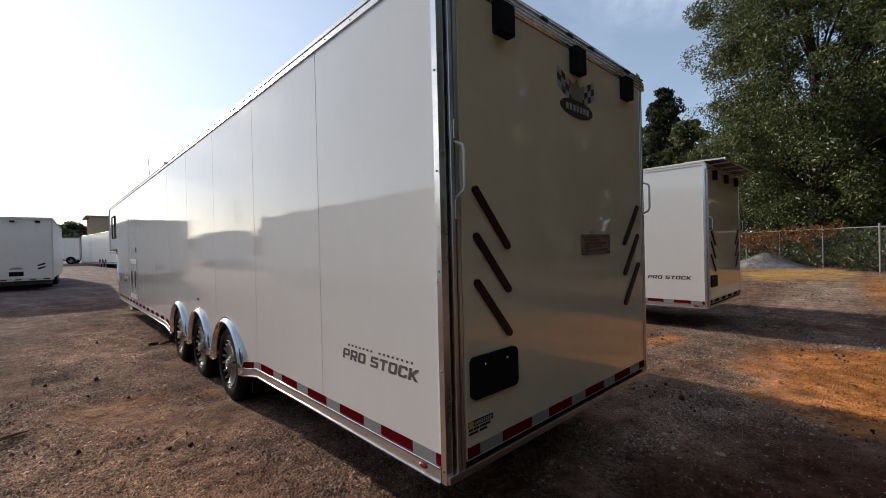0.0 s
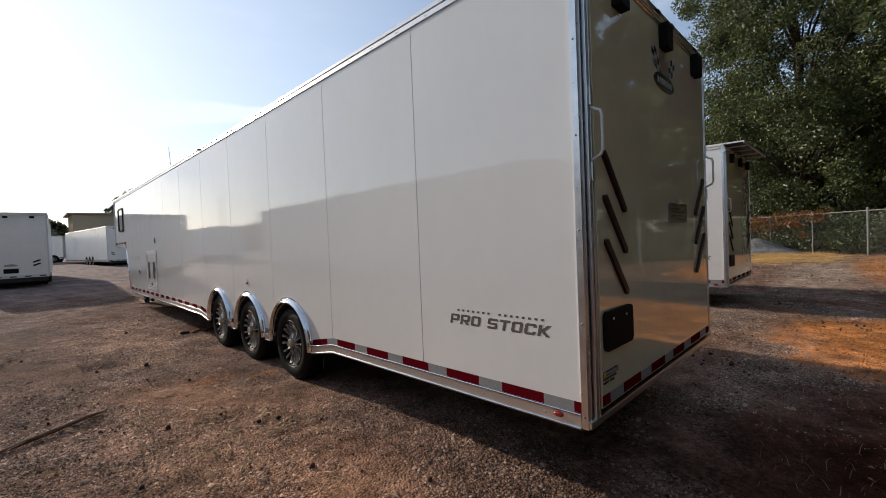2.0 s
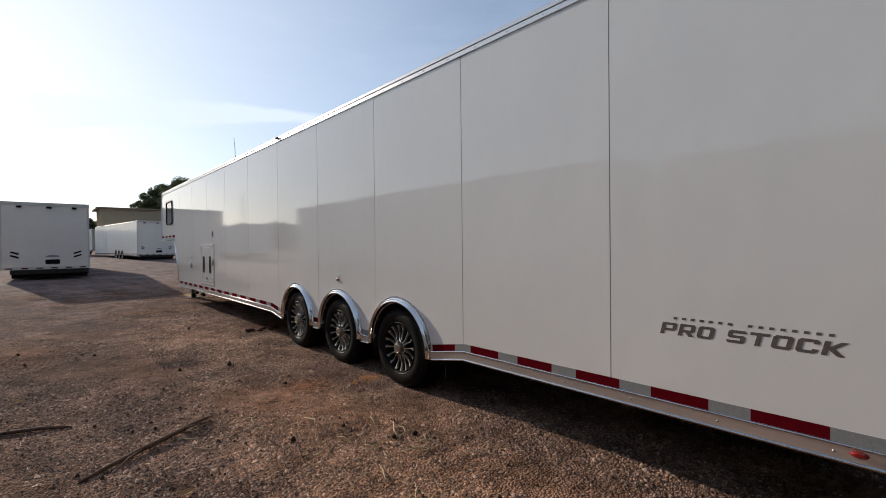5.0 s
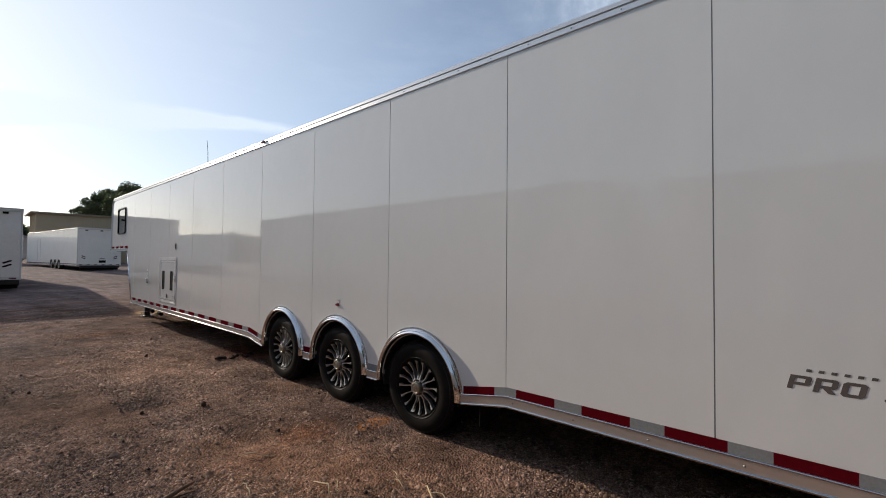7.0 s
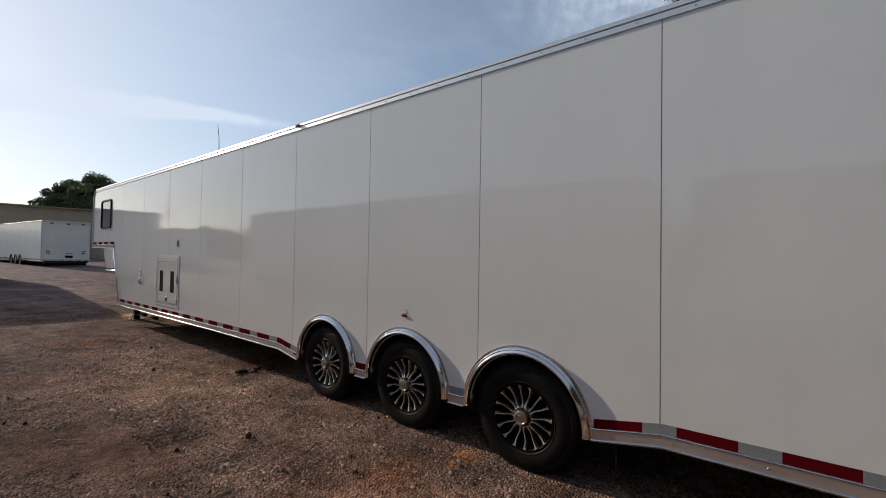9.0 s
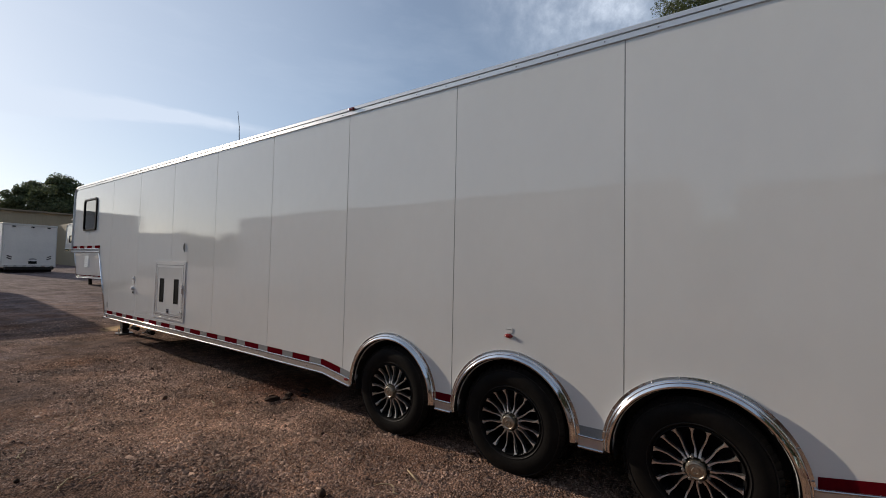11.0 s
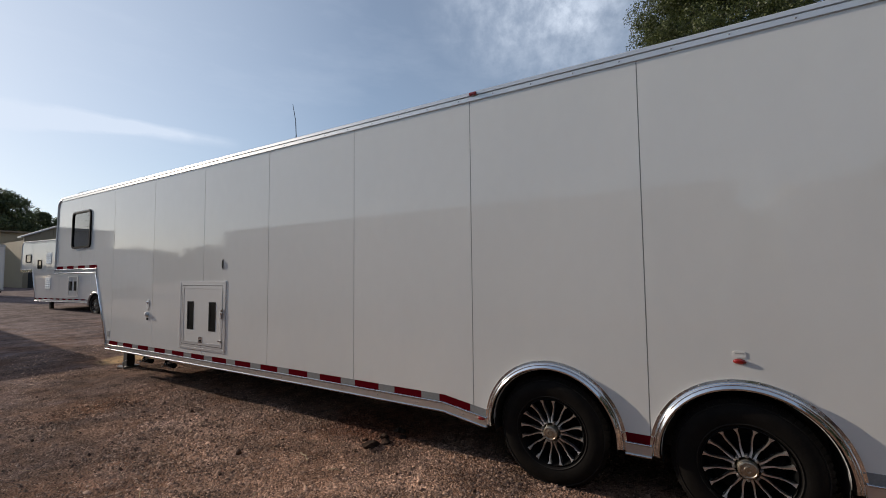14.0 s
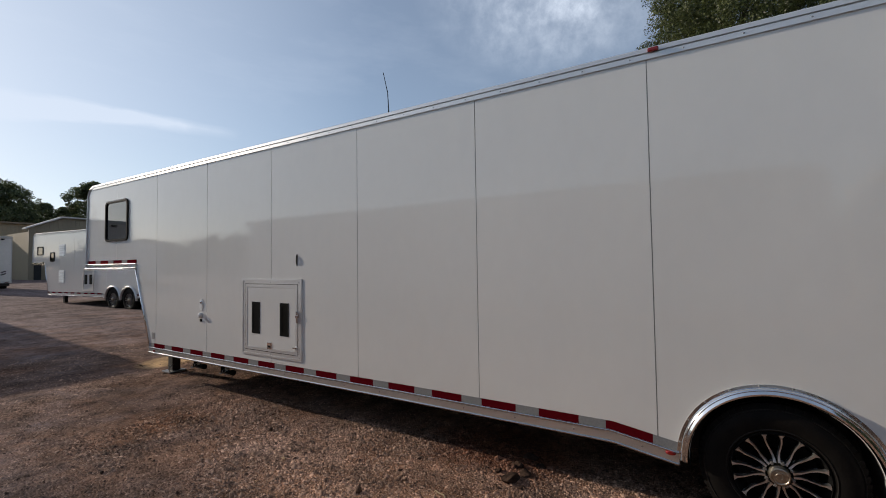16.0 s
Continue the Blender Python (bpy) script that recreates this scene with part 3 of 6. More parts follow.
def put_wheel(root, x, y, z, turn, detail=2, right=False):
    w = part("wheel", WHEEL["rim"], None, root, "black alloy rim with machined spokes")
    w.matrix_basis = pose(x, y, z + 0.010, turn, 0, 180 if right else 0) @ Matrix.Scale(1.03, 4)
    part("tyre", WHEEL["tyre"], None, w, "black rubber trailer tyre")
    part("sidewall_ring", WHEEL["ring"], None, w)
    part("centre_cap", WHEEL["cap"], None, w, "chrome centre cap")
    for k in range(8):
        part("spoke", WHEEL["spoke"], None, w).matrix_basis = pose(0, 0, 0, 45 * k)
        if detail > 1:
            a = radians(45 * k + 22.5)
            part("lug_nut", WHEEL["nut"], None, w).matrix_basis = pose(0, 0.062 * math.cos(a), 0.062 * math.sin(a))
    return w


def along(line, y):
    """The height of a broken line of (y, z) at y."""
    for (a, za), (b, zb) in zip(line, line[1:]):
        if a <= y <= b:
            return za + (zb - za) * (y - a) / (b - a)
    return line[0][1] if y < line[0][0] else line[-1][1]


def skirt_breaks(line, a, b):
    return [a] + [y for y, _ in line if a < y < b] + [b]


def band(line, a, b, up, down, x0, x1):
    """A strip that follows the skirt's line from a to b, between two offsets below it."""
    ys = skirt_breaks(line, a, b)
    return Shape().slab([(y, along(line, y) - down) for y in ys] + [(y, along(line, y) - up) for y in ys[::-1]], x0, x1)


def race_trailer(m, label, W, top, seams, skirt, hubs, skin=None, neck=None, length=None, detail=2, red_from=0.0, group="", door=None, tapes=True):
    """An enclosed trailer: x = 0 is its open side, y = 0 its rear, z = 0 the ground.
    skirt: the line of the tape's upper edge; hubs: the wheels' y; neck: (slant foot, slant head, front, underside) of a raised nose."""
    skin = skin or white_skin
    root = thing("race_trailer", m, label, "trailer", group)
    end = length or (neck[0] if neck else seams[-1])
    rail = top - 0.085

    # side panels, with the wheel arches cut out of them
    edges = seams
    for a, b in zip(edges, edges[1:]):
        lo, hi = a + 0.003, b - 0.003
        if neck and a >= neck[1] - 0.05:
            poly = [(lo, neck[3]), (hi, neck[3]), (hi, rail), (lo, rail)]
            if b >= neck[2] - 0.01:
                r = 0.16
                poly = [(lo, neck[3]), (hi, neck[3]), (hi - 0.03, rail - r)] + [(hi - 0.03 - r + r * math.cos(t), rail - r + r * math.sin(t)) for t in (0.3, 0.6, 0.9, 1.2, 1.45)] + [(lo, rail)]
        elif neck and b > neck[0]:
            poly = [(lo, along(skirt, lo) - 0.06), (neck[0] - 0.004, along(skirt, neck[0]) - 0.06), (neck[1] - 0.004, neck[3]), (hi, neck[3]), (hi, rail), (lo, rail)]
        else:
            ys = {lo, hi}
            ys |= {y for y, _ in skirt if lo < y < hi}
            for h in hubs:
                ys |= {y for k in range(25) for y in (h - WELL_R * math.cos(math.pi * k / 24),) if lo < y < hi}
                ys |= {y for y in (h - WELL_R - 0.002, h + WELL_R + 0.002) if lo < y < hi}
            low = []
            for y in sorted(ys):
                z = along(skirt, y) - 0.06
                for h in hubs:
                    if abs(y - h) <= WELL_R:
                        z = max(z, HUB_Z + 0.01 + math.sqrt(max(0.0, WELL_R ** 2 - (y - h) ** 2)))
                low.append((y, z))
            poly = low + [(hi, rail), (lo, rail)]
        part("side_panel", Shape().slab(poly, 0.0, 0.005), skin, root)
        if b < edges[-1] - 0.01:
            z0 = neck[3] if neck and b > neck[0] else along(skirt, b) - 0.05
            for h in hubs:
                if abs(b - h) < FENDER_R:
                    z0 = max(z0, HUB_Z + math.sqrt(FENDER_R ** 2 - (b - h) ** 2) - 0.01)
            part("seam_strip", Shape().box(0.003, b - 0.009, z0, 0.009, b + 0.009, rail), sealant, root)

    # shell behind the panels
    prof = [(0.02, along(skirt, 0) - 0.05)]
    for h in hubs:
        if h == hubs[0]:
            prof += [(y, z - 0.06) for y, z in skirt if 0.02 < y < h - WELL_R]
        prof += [(h - WELL_R, HUB_Z)] + [(h - WELL_R * math.cos(t), HUB_Z + 0.012 + WELL_R * math.sin(t)) for t in (math.pi * k / 14 for k in range(1, 14))] + [(h + WELL_R, HUB_Z)]
    prof += [(y, z - 0.06) for y, z in skirt if hubs[-1] + WELL_R < y < end]
    if neck:
        prof += [(neck[0] - 0.03, along(skirt, neck[0]) - 0.06), (neck[1] - 0.03, neck[3] + 0.01), (neck[2] - 0.06, neck[3] + 0.01), (neck[2] - 0.10, rail - 0.02)]
    else:
        prof += [(end - 0.02, along(skirt, end) - 0.06), (end - 0.02, rail - 0.02)]
    prof += [(0.02, rail - 0.02)]
    part("inner_wall", Shape().slab(prof, 0.010, 0.03), sealant, root)
    far = neck[2] if neck else end
    body = Shape()
    plain = [(0.03, along(skirt, 0) - 0.06), (end - 0.02, along(skirt, end) - 0.06)] + ([(neck[1] - 0.03, neck[3] + 0.01), (neck[2] - 0.08, neck[3] + 0.01), (neck[2] - 0.10, rail)] if neck else [(end - 0.02, rail)]) + [(0.03, rail)]
    body.slab(plain, W - 0.03, W - 0.002)
    part("far_wall", body, skin, root)
    floor = Shape().box(0.012, 0.03, 0.47, W - 0.03, hubs[0] - 0.46, 0.50).box(0.34, hubs[0] - 0.46, 0.47, W - 0.34, hubs[-1] + 0.46, 0.50).box(0.012, hubs[-1] + 0.46, 0.44, W - 0.03, end - 0.04, 0.48)
    part("floor", floor, chassis, root)
    frame_rails = Shape()
    for x in (0.45, W - 0.53):
        frame_rails.box(x, 0.25, 0.36, x + 0.08, end - 0.3, 0.47)
    for k in range(int(end / 0.6)):
        frame_rails.box(0.05, 0.4 + 0.6 * k, 0.40, W - 0.05, 0.44 + 0.6 * k, 0.44) if not any(abs(0.42 + 0.6 * k - h) < 0.5 for h in hubs) else None
    part("chassis_frame", frame_rails, chassis, root)
    if neck:
        part("front_slope", Shape().slab([(neck[0] - 0.035, along(skirt, neck[0]) - 0.06), (neck[0], along(skirt, neck[0]) - 0.06), (neck[1], neck[3] + 0.02), (neck[1] - 0.035, neck[3] + 0.02)], 0.002, W - 0.002), skin, root)
        part("front_slope_edge", Shape().tube([(0.0, neck[0] - 0.004, along(skirt, neck[0]) - 0.06), (0.0, neck[1] - 0.004, neck[3] - 0.03)], 0.014), polished, root, smooth=True)
        part("nose_floor", Shape().box(0.01, neck[1] - 0.03, neck[3], W - 0.01, neck[2] - 0.05, neck[3] + 0.05), chassis, root)
        part("nose_front", Shape().slab([(neck[2] - 0.05, neck[3]), (neck[2] - 0.005, neck[3]), (neck[2] - 0.035, rail - 0.16), (neck[2] - 0.16, rail + 0.02), (neck[2] - 0.2, rail)], 0.006, W - 0.006), skin, root)
        coupler = Shape().box(W / 2 - 0.08, neck[2] - 0.75, neck[3] - 0.75, W / 2 + 0.08, neck[2] - 0.58, neck[3], 0.01).tube([(W / 2, neck[2] - 0.66, neck[3] - 0.95), (W / 2, neck[2] - 0.66, neck[3] - 0.7)], 0.06)
        part("coupler", coupler, chassis, root)
    else:
        part("front_wall", Shape().box(0.004, end - 0.03, along(skirt, end) - 0.06, W - 0.004, end - 0.002, rail), skin, root)

    # roof and its rails
    roof_y = far - (0.05 if neck else 0.0)
    part("roof", Shape().slab([(0.0, top - 0.045), (0.12, top - 0.025), (W / 2, top - 0.01), (W - 0.12, top - 0.025), (W, top - 0.045), (W - 0.01, top - 0.07), (0.01, top - 0.07)], 0.0, roof_y - 0.10, axis="y"), skin, root)
    railing = Shape()
    for x, s in ((0.0, -1), (W, 1)):
        prof = [(x + s * p, rail + q) for p, q in ((0.002, -0.002), (0.011, 0.000), (0.011, 0.032), (0.003, 0.034), (0.003, 0.039), (0.015, 0.041), (0.013, 0.066), (0.007, 0.073), (-0.012, 0.079), (-0.06, 0.082), (-0.06, 0.06), (-0.02, -0.002))]
        railing.slab(prof, 0.0, roof_y - 0.16, axis="y")
        if neck:
            r = 0.17
            bend = [(x + s * 0.004, neck[2] - 0.05 - r + r * math.sin(t), rail + 0.035 - r + r * math.cos(t)) for t in (0.0, 0.3, 0.6, 0.9, 1.2, 1.5)] + [(x + s * 0.004, neck[2] - 0.02, neck[3])]
            railing.tube(bend, 0.015, 8)
    part("roof_rail", railing, rail_metal if detail > 1 else roof_metal, root, "silver aluminium roof rail", smooth="sharp")
    if detail > 1:
        rivet = Shape().lathe([(-0.004, 0.0), (-0.0035, 0.004), (0.0, 0.006)], (0, 0, 0), 8).mesh("rivet", galvanised, True)
        for k in range(int((roof_y - 0.3) / 0.30)):
            part("rivet", rivet, None, root).location = (-0.010, 0.12 + 0.30 * k, rail + 0.018)

    # skirt: tape and aluminium rail, broken by the wheels
    spans, a = [], 0.026
    for h in hubs:
        spans.append((a, h - FENDER_R + 0.012))
        a = h + FENDER_R - 0.012
    spans.append((a, end))
    for a, b in spans:
        if b - a < 0.02:
            continue
        part("skirt_rail", band(skirt, a, b, 0.062, 0.128, -0.010, 0.012), mill, root, "aluminium skirt rail")
        for down, r in ((0.059, 0.0065), (0.127, 0.0085)):
            part("skirt_bead", Shape().tube([(-0.011, y, along(skirt, y) - down) for y in skirt_breaks(skirt, a, b)], r, 16), bead_metal, root, smooth="sharp")
        if detail > 1:
            for k in range(int((b - a) / 0.42)):
                y = a + 0.2 + 0.42 * k
                part("rivet", rivet, None, root).location = (-0.010, y, along(skirt, y) - 0.094)
    if tapes:
        y = red_from - 40 * (RED + SILVER)
        while y < end:
            for size, mat, nm in ((RED, red_tape, "red_tape"), (SILVER, silver_tape, "silver_tape")):
                for i, (a, b) in enumerate(spans):
                    if i == 1:
                        continue
                    p, q = max(y, a), min(y + size, b)
                    if q - p > 0.015:
                        part(nm, band(skirt, p, q, 0.0, 0.054, -0.0035, 0.003), mat, root)
                y += size
        part("silver_tape", band(skirt, spans[1][0], spans[1][1], 0.0, 0.054, -0.0035, 0.003), silver_tape, root) if spans[1][1] - spans[1][0] > 0.02 else None

    # fenders, wells and wheels
    for i, h in enumerate(hubs):
        f = Shape().lathe([(0.003, FENDER_R), (-0.005, FENDER_R - 0.001), (-0.007, FENDER_R - 0.016), (-0.018, FENDER_R - 0.018), (-0.028, FENDER_R - 0.022), (-0.032, FENDER_R - 0.027), (-0.029, FENDER_R - 0.032), (-0.034, FENDER_R - 0.037), (-0.041, FENDER_R - 0.046), (-0.039, FENDER_R - 0.055), (-0.028, FENDER_R - 0.061), (0.03, FENDER_R - 0.064)],
                          (0, h, HUB_Z + 0.012), 40, a0=-0.03, a1=math.pi + 0.03)
        fender = None if skin is old_white else part("fender", f, polished if detail > 1 else mill, root, "polished aluminium wheel arch", smooth="sharp")
        if detail > 1:
            for k in range(10):
                a = math.pi * (0.06 + 0.88 * k / 9)
                part("rivet", rivet, None, fender).location = (-0.005, h + (FENDER_R - 0.009) * math.cos(a), HUB_Z + 0.012 + (FENDER_R - 0.009) * math.sin(a))
        well = Shape().lathe([(0.010, WELL_R - 0.002), (0.33, WELL_R - 0.002), (0.33, 0.0)], (0, h, HUB_Z + 0.012), 24, a0=-0.15, a1=math.pi + 0.15)
        part("wheel_well", well, chassis, root)
        part("axle", Shape().tube([(0.18, h, HUB_Z), (W - 0.18, h, HUB_Z)], 0.045, 10), chassis, root)
        put_wheel(root, 0.010, h, HUB_Z, 17 * i + 5, detail)
        put_wheel(root, W - 0.025, h, HUB_Z, 31 * i, 1, right=True)
    return root


def capsule(a, b, r, y0, y1):
    """An upright slab in the x, z plane, with round ends."""
    (ax, az), (bx, bz) = a, b
    t = math.atan2(bz - az, bx - ax)
    poly = [(bx + r * math.cos(t + u), bz + r * math.sin(t + u)) for u in np.linspace(-math.pi / 2, math.pi / 2, 7)] + [(ax + r * math.cos(t + u), az + r * math.sin(t + u)) for u in np.linspace(math.pi / 2, 1.5 * math.pi, 7)]
    return Shape().slab(poly, y0, y1, axis="y")


def rounded(x0, z0, x1, z1, r, n=4):
    """The corner points of a rectangle with round corners."""
    pts = []
    for cx, cz, s in ((x1 - r, z1 - r, 0), (x0 + r, z1 - r, 1), (x0 + r, z0 + r, 2), (x1 - r, z0 + r, 3)):
        pts += [(cx + r * math.cos(a), cz + r * math.sin(a)) for a in (math.pi / 2 * (s + k / n) for k in range(n + 1))]
    return pts


def ring_slab(outer, inner, lo, hi, axis="x"):
    """A frame between two outlines of equally many points."""
    put = {"x": lambda a, b, c: (c, a, b), "y": lambda a, b, c: (a, c, b)}[axis]
    n = len(outer)
    v = [put(a, b, lo) for a, b in outer] + [put(a, b, lo) for a, b in inner] + [put(a, b, hi) for a, b in outer] + [put(a, b, hi) for a, b in inner]
    f = []
    for i in range(n):
        j = (i + 1) % n
        f += [(i, j, n + j, n + i), (2 * n + i, 3 * n + i, 3 * n + j, 2 * n + j), (i, 2 * n + i, 2 * n + j, j), (n + i, n + j, 3 * n + j, 3 * n + i)]
    return Shape().add(v, f)


def ramp_door(root, W, top, base, detail=2):
    """The rear ramp door with its frame, lights, tape and handle."""
    for x, s in ((0.0, 1), (W, -1)):
        part("corner_post", Shape().slab([(x - s * 0.008, 0.024), (x - s * 0.008, -0.010), (x + s * 0.034, -0.010), (x + s * 0.034, 0.0), (x + s * 0.004, 0.004), (x + s * 0.004, 0.024)], base - 0.010, top - 0.06, axis="z"), silver_trim, root, "bright aluminium corner post")
        part("frame_gap", Shape().box(min(x + s * 0.028, x + s * 0.048), -0.002, base + 0.02, max(x + s * 0.028, x + s * 0.048), 0.02, top - 0.12), black_plastic, root)
        for k, (p, q, d) in enumerate(((0.048, 0.062, 0.030), (0.066, 0.078, 0.022), (0.082, 0.094, 0.030), (0.097, 0.108, 0.024))):
            part("door_frame", Shape().box(min(x + s * p, x + s * q), -d, base + 0.03, max(x + s * p, x + s * q), 0.02, top - 0.13, 0.004), brushed, root)
    if detail > 1:
        stud = Shape().lathe([(-0.005, 0.0), (-0.0045, 0.004), (0.0, 0.006)], (0, 0, 0), 8).mesh("rivet", galvanised, True)
        for k in range(6):
            part("rivet", stud, None, root).location = (-0.008, 0.008, base + 0.05 + 0.46 * k)
    part("sill", Shape().box(0.0, -0.024, base - 0.008, W, 0.05, base + 0.030, 0.005), brushed, root, "aluminium rear sill")
    # Black strip put in for the shaded gap between door and sill.
    part("sill_gap", Shape().box(0.05, -0.006, base + 0.026, W - 0.05, 0.04, base + 0.068), black_plastic, root, "black strip standing in for the dark gap above the sill")
    door = part("ramp_door", Shape().box(0.110, -0.030, base + 0.065, W - 0.110, 0.015, top - 0.158, 0.003), door_skin, root, "glossy white ramp door tinted olive for mirrored woods")
    part("header", Shape().slab([(-0.034, top - 0.154), (-0.034, top - 0.10), (-0.020, top - 0.09), (-0.020, top - 0.065), (-0.006, top - 0.03), (0.03, top - 0.015), (0.03, top - 0.154)], 0.0, W), brushed, root, "aluminium header rail")
    for z in (0.146, 0.120, 0.098, 0.070):
        part("header_bead", Shape().box(0.01, -0.042 + 0.1 * (0.146 - z), top - z, W - 0.01, -0.020, top - z + 0.010, 0.003), polished, root)
    y = -0.0335
    x, red = 0.112 - 0.172, True
    while x < W - 0.112:
        size = 0.257 if red else 0.172
        p, q = max(x, 0.112), min(x + size, W - 0.112)
        if q - p > 0.01:
            part("red_tape" if red else "silver_tape", Shape().box(p, y, base + 0.075, q, -0.029, base + 0.128), red_tape if red else silver_tape, door)
        x, red = x + size, not red
    for side in (0, 1):
        for k in range(3):
            a, b = (0.200, 1.775 - 0.226 * k), (0.440, 1.500 - 0.226 * k)
            if side:
                a, b = (W - a[0], a[1]), (W - b[0], b[1])
            part("tail_light", capsule(a, b, 0.019, -0.046, -0.029), dark_lens, door, "slanted dark red LED bar")
    part("plate_holder", Shape().slab(rounded(0.137, 0.766, 0.497, 0.970, 0.03), -0.048, -0.029, axis="y"), black_plastic, door, "black plastic number plate holder")
    for x in (0.235, 0.405):
        part("screw", Shape().lathe([(-0.052, 0.0), (-0.051, 0.006), (-0.047, 0.007)], (x, 0, 0.925), 8, axis="y"), chrome, door, smooth=True)
    for x in (0.074, W - 0.074):
        bar = Shape().tube([(x, -0.03, 1.99), (x, -0.080, 1.965), (x, -0.088, 1.94), (x, -0.088, 1.78), (x, -0.080, 1.755), (x, -0.03, 1.73)], 0.0075, 8)
        part("grab_handle", bar, white_plastic, root, "white painted grab handle", smooth=True)
        for z in (1.63, 2.00):
            part("latch_plate", Shape().box(x - 0.012, -0.04, z, x + 0.012, -0.028, z + 0.09, 0.003), brushed, root)
    for x in (0.365, W / 2 - 0.03, W - 0.45):
        part("load_light", Shape().box(x, -0.085, top - 0.312, x + 0.125, -0.03, top - 0.150, 0.006), black_plastic, root, "black box load light")
    for x in (0.85, W / 2 - 0.01, W / 2 + 0.27, W - 0.30):
        part("marker_light", Shape().box(x - 0.035, -0.038, top - 0.082, x + 0.035, -0.014, top - 0.056, 0.008), dark_lens, root)
    return door


# ---- the long white gooseneck trailer ----
W_MAIN, TOP_MAIN, BASE_MAIN = 2.30, 2.897, 0.42
SKIRT_MAIN = [(0.0, 0.538), (2.375, 0.536), (2.745, 0.470), (3.2, 0.452), (5.6, 0.446), (5.93, 0.440), (6.29, 0.500), (8.0, 0.510), (12.30, 0.508)]
SEAMS_MAIN = [0.024, 1.184, 2.385, 3.602, 4.820, 6.027, 7.244, 8.470, 9.692, 10.906, 12.112, 13.319, 14.390]
NECK_MAIN = (12.275, 12.705, 14.390, 1.545)
main = race_trailer(Matrix(), "long white enclosed gooseneck trailer with three axles on gravel", W_MAIN, TOP_MAIN, SEAMS_MAIN, SKIRT_MAIN, [3.240, 4.340, 5.440], neck=NECK_MAIN, red_from=2.028)
main_door = ramp_door(main, W_MAIN, TOP_MAIN, BASE_MAIN)


GLYPHS = {   # square-cut capitals in a unit box, each as outlines that do not overlap
    "P": [[(0, 0), (.27, 0), (.27, 1), (0, 1)], [(.27, .8), (.73, .8), (1, .8), (1, .88), (.88, 1), (.27, 1)], [(.27, .32), (.88, .32), (1, .44), (1, .52), (.27, .52)], [(.73, .52), (1, .52), (1, .8), (.73, .8)]],
    "O": [[(0, .14), (.14, 0), (.28, 0), (.28, 1), (.14, 1), (0, .86)], [(.28, 0), (.72, 0), (.72, .21), (.28, .21)], [(.28, .79), (.72, .79), (.72, 1), (.28, 1)], [(.72, 0), (.86, 0), (1, .14), (1, .86), (.86, 1), (.72, 1)]],
    "S": [[(0, .12), (.12, 0), (.88, 0), (1, .12), (1, .48), (.88, .6), (.27, .6), (.27, .78), (1, .78), (1, .88), (.88, 1), (.12, 1), (0, .88), (0, .52), (.12, .4), (.73, .4), (.73, .22), (0, .22)]],
    "T": [[(0, 1), (0, .78), (.36, .78), (.36, 0), (.64, 0), (.64, .78), (1, .78), (1, 1)]],
    "C": [[(1, .32), (1, .14), (.86, 0), (.14, 0), (0, .14), (0, .86), (.14, 1), (.86, 1), (1, .86), (1, .68), (.73, .68), (.73, .79), (.28, .79), (.28, .21), (.73, .21), (.73, .32)]],
    "K": [[(0, 0), (.27, 0), (.27, 1), (0, 1)], [(.27, .60), (.27, .40), (.72, 0), (1.05, 0), (.52, .51), (1.03, 1), (.70, 1)]],
}
GLYPHS["R"] = GLYPHS["P"] + [[(.40, .32), (.70, 0), (1.03, 0), (.76, .32)]]


def lettering(text, height, width, gap, mat, parent, m, lean=0.24):
    """Flat raised capitals, one part a letter, leaning to the right."""
    for k, ch in enumerate(text):
        s = Shape()
        for poly in GLYPHS.get(ch, []):
            s.slab([((k * (width + gap) + x * width + lean * z * height), z * height) for x, z in poly], 0.0, 0.0008, axis="z")
        if s.v:
            part("letter", s, mat, parent).matrix_basis = m


# writing on the side: reads from the front of the trailer to its rear
side_face = Matrix(((0, 0, -1, 0), (-1, 0, 0, 0), (0, 1, 0, 0), (0, 0, 0, 1)))
for word, y in (("PRO", 0.912), ("STOCK", 0.612)):
    lettering(word, 0.062, 0.0735, 0.0125, decal_mid, main, Matrix.Translation((-0.0003, y, 0.838)) @ side_face)
for k in range(16):
    if k != 7:
        y = 0.846 - 0.0402 * k
        part("decal_bar", Shape().slab([(y, 0.920), (y - 0.018, 0.920), (y - 0.021, 0.932), (y - 0.003, 0.932)], -0.0010, 0.001), decal_mid, main)

# roof rail lamps, side lamps and their labels
for y in (5.985,):
    part("marker_light", Shape().box(-0.034, y - 0.032, TOP_MAIN - 0.050, -0.012, y + 0.032, TOP_MAIN - 0.024, 0.009), red_lens, main, "small red clearance lamp")
side_lamp = part("side_lamp", Shape().lathe([(-0.016, 0.0), (-0.015, 0.010), (-0.010, 0.015), (0.0, 0.017)], (0, 0, 0), 16), red_lens, main, "small red side lamp", smooth="sharp")
side_lamp.matrix_basis = pose(0, 4.352, 0.942) @ Matrix.Diagonal((1, 1.9, 0.9, 1))
part("lamp_plate", Shape().slab(rounded(-0.030, 0.019, 0.030, 0.058, 0.012), -0.003, 0.001), white_skin, main, "pale lamp label").matrix_basis = pose(0, 4.352, 0.942)
part("lamp_bar", Shape().box(-0.0045, 4.352 - 0.020, 0.986, -0.002, 4.352 + 0.020, 0.990), decal_grey, main)
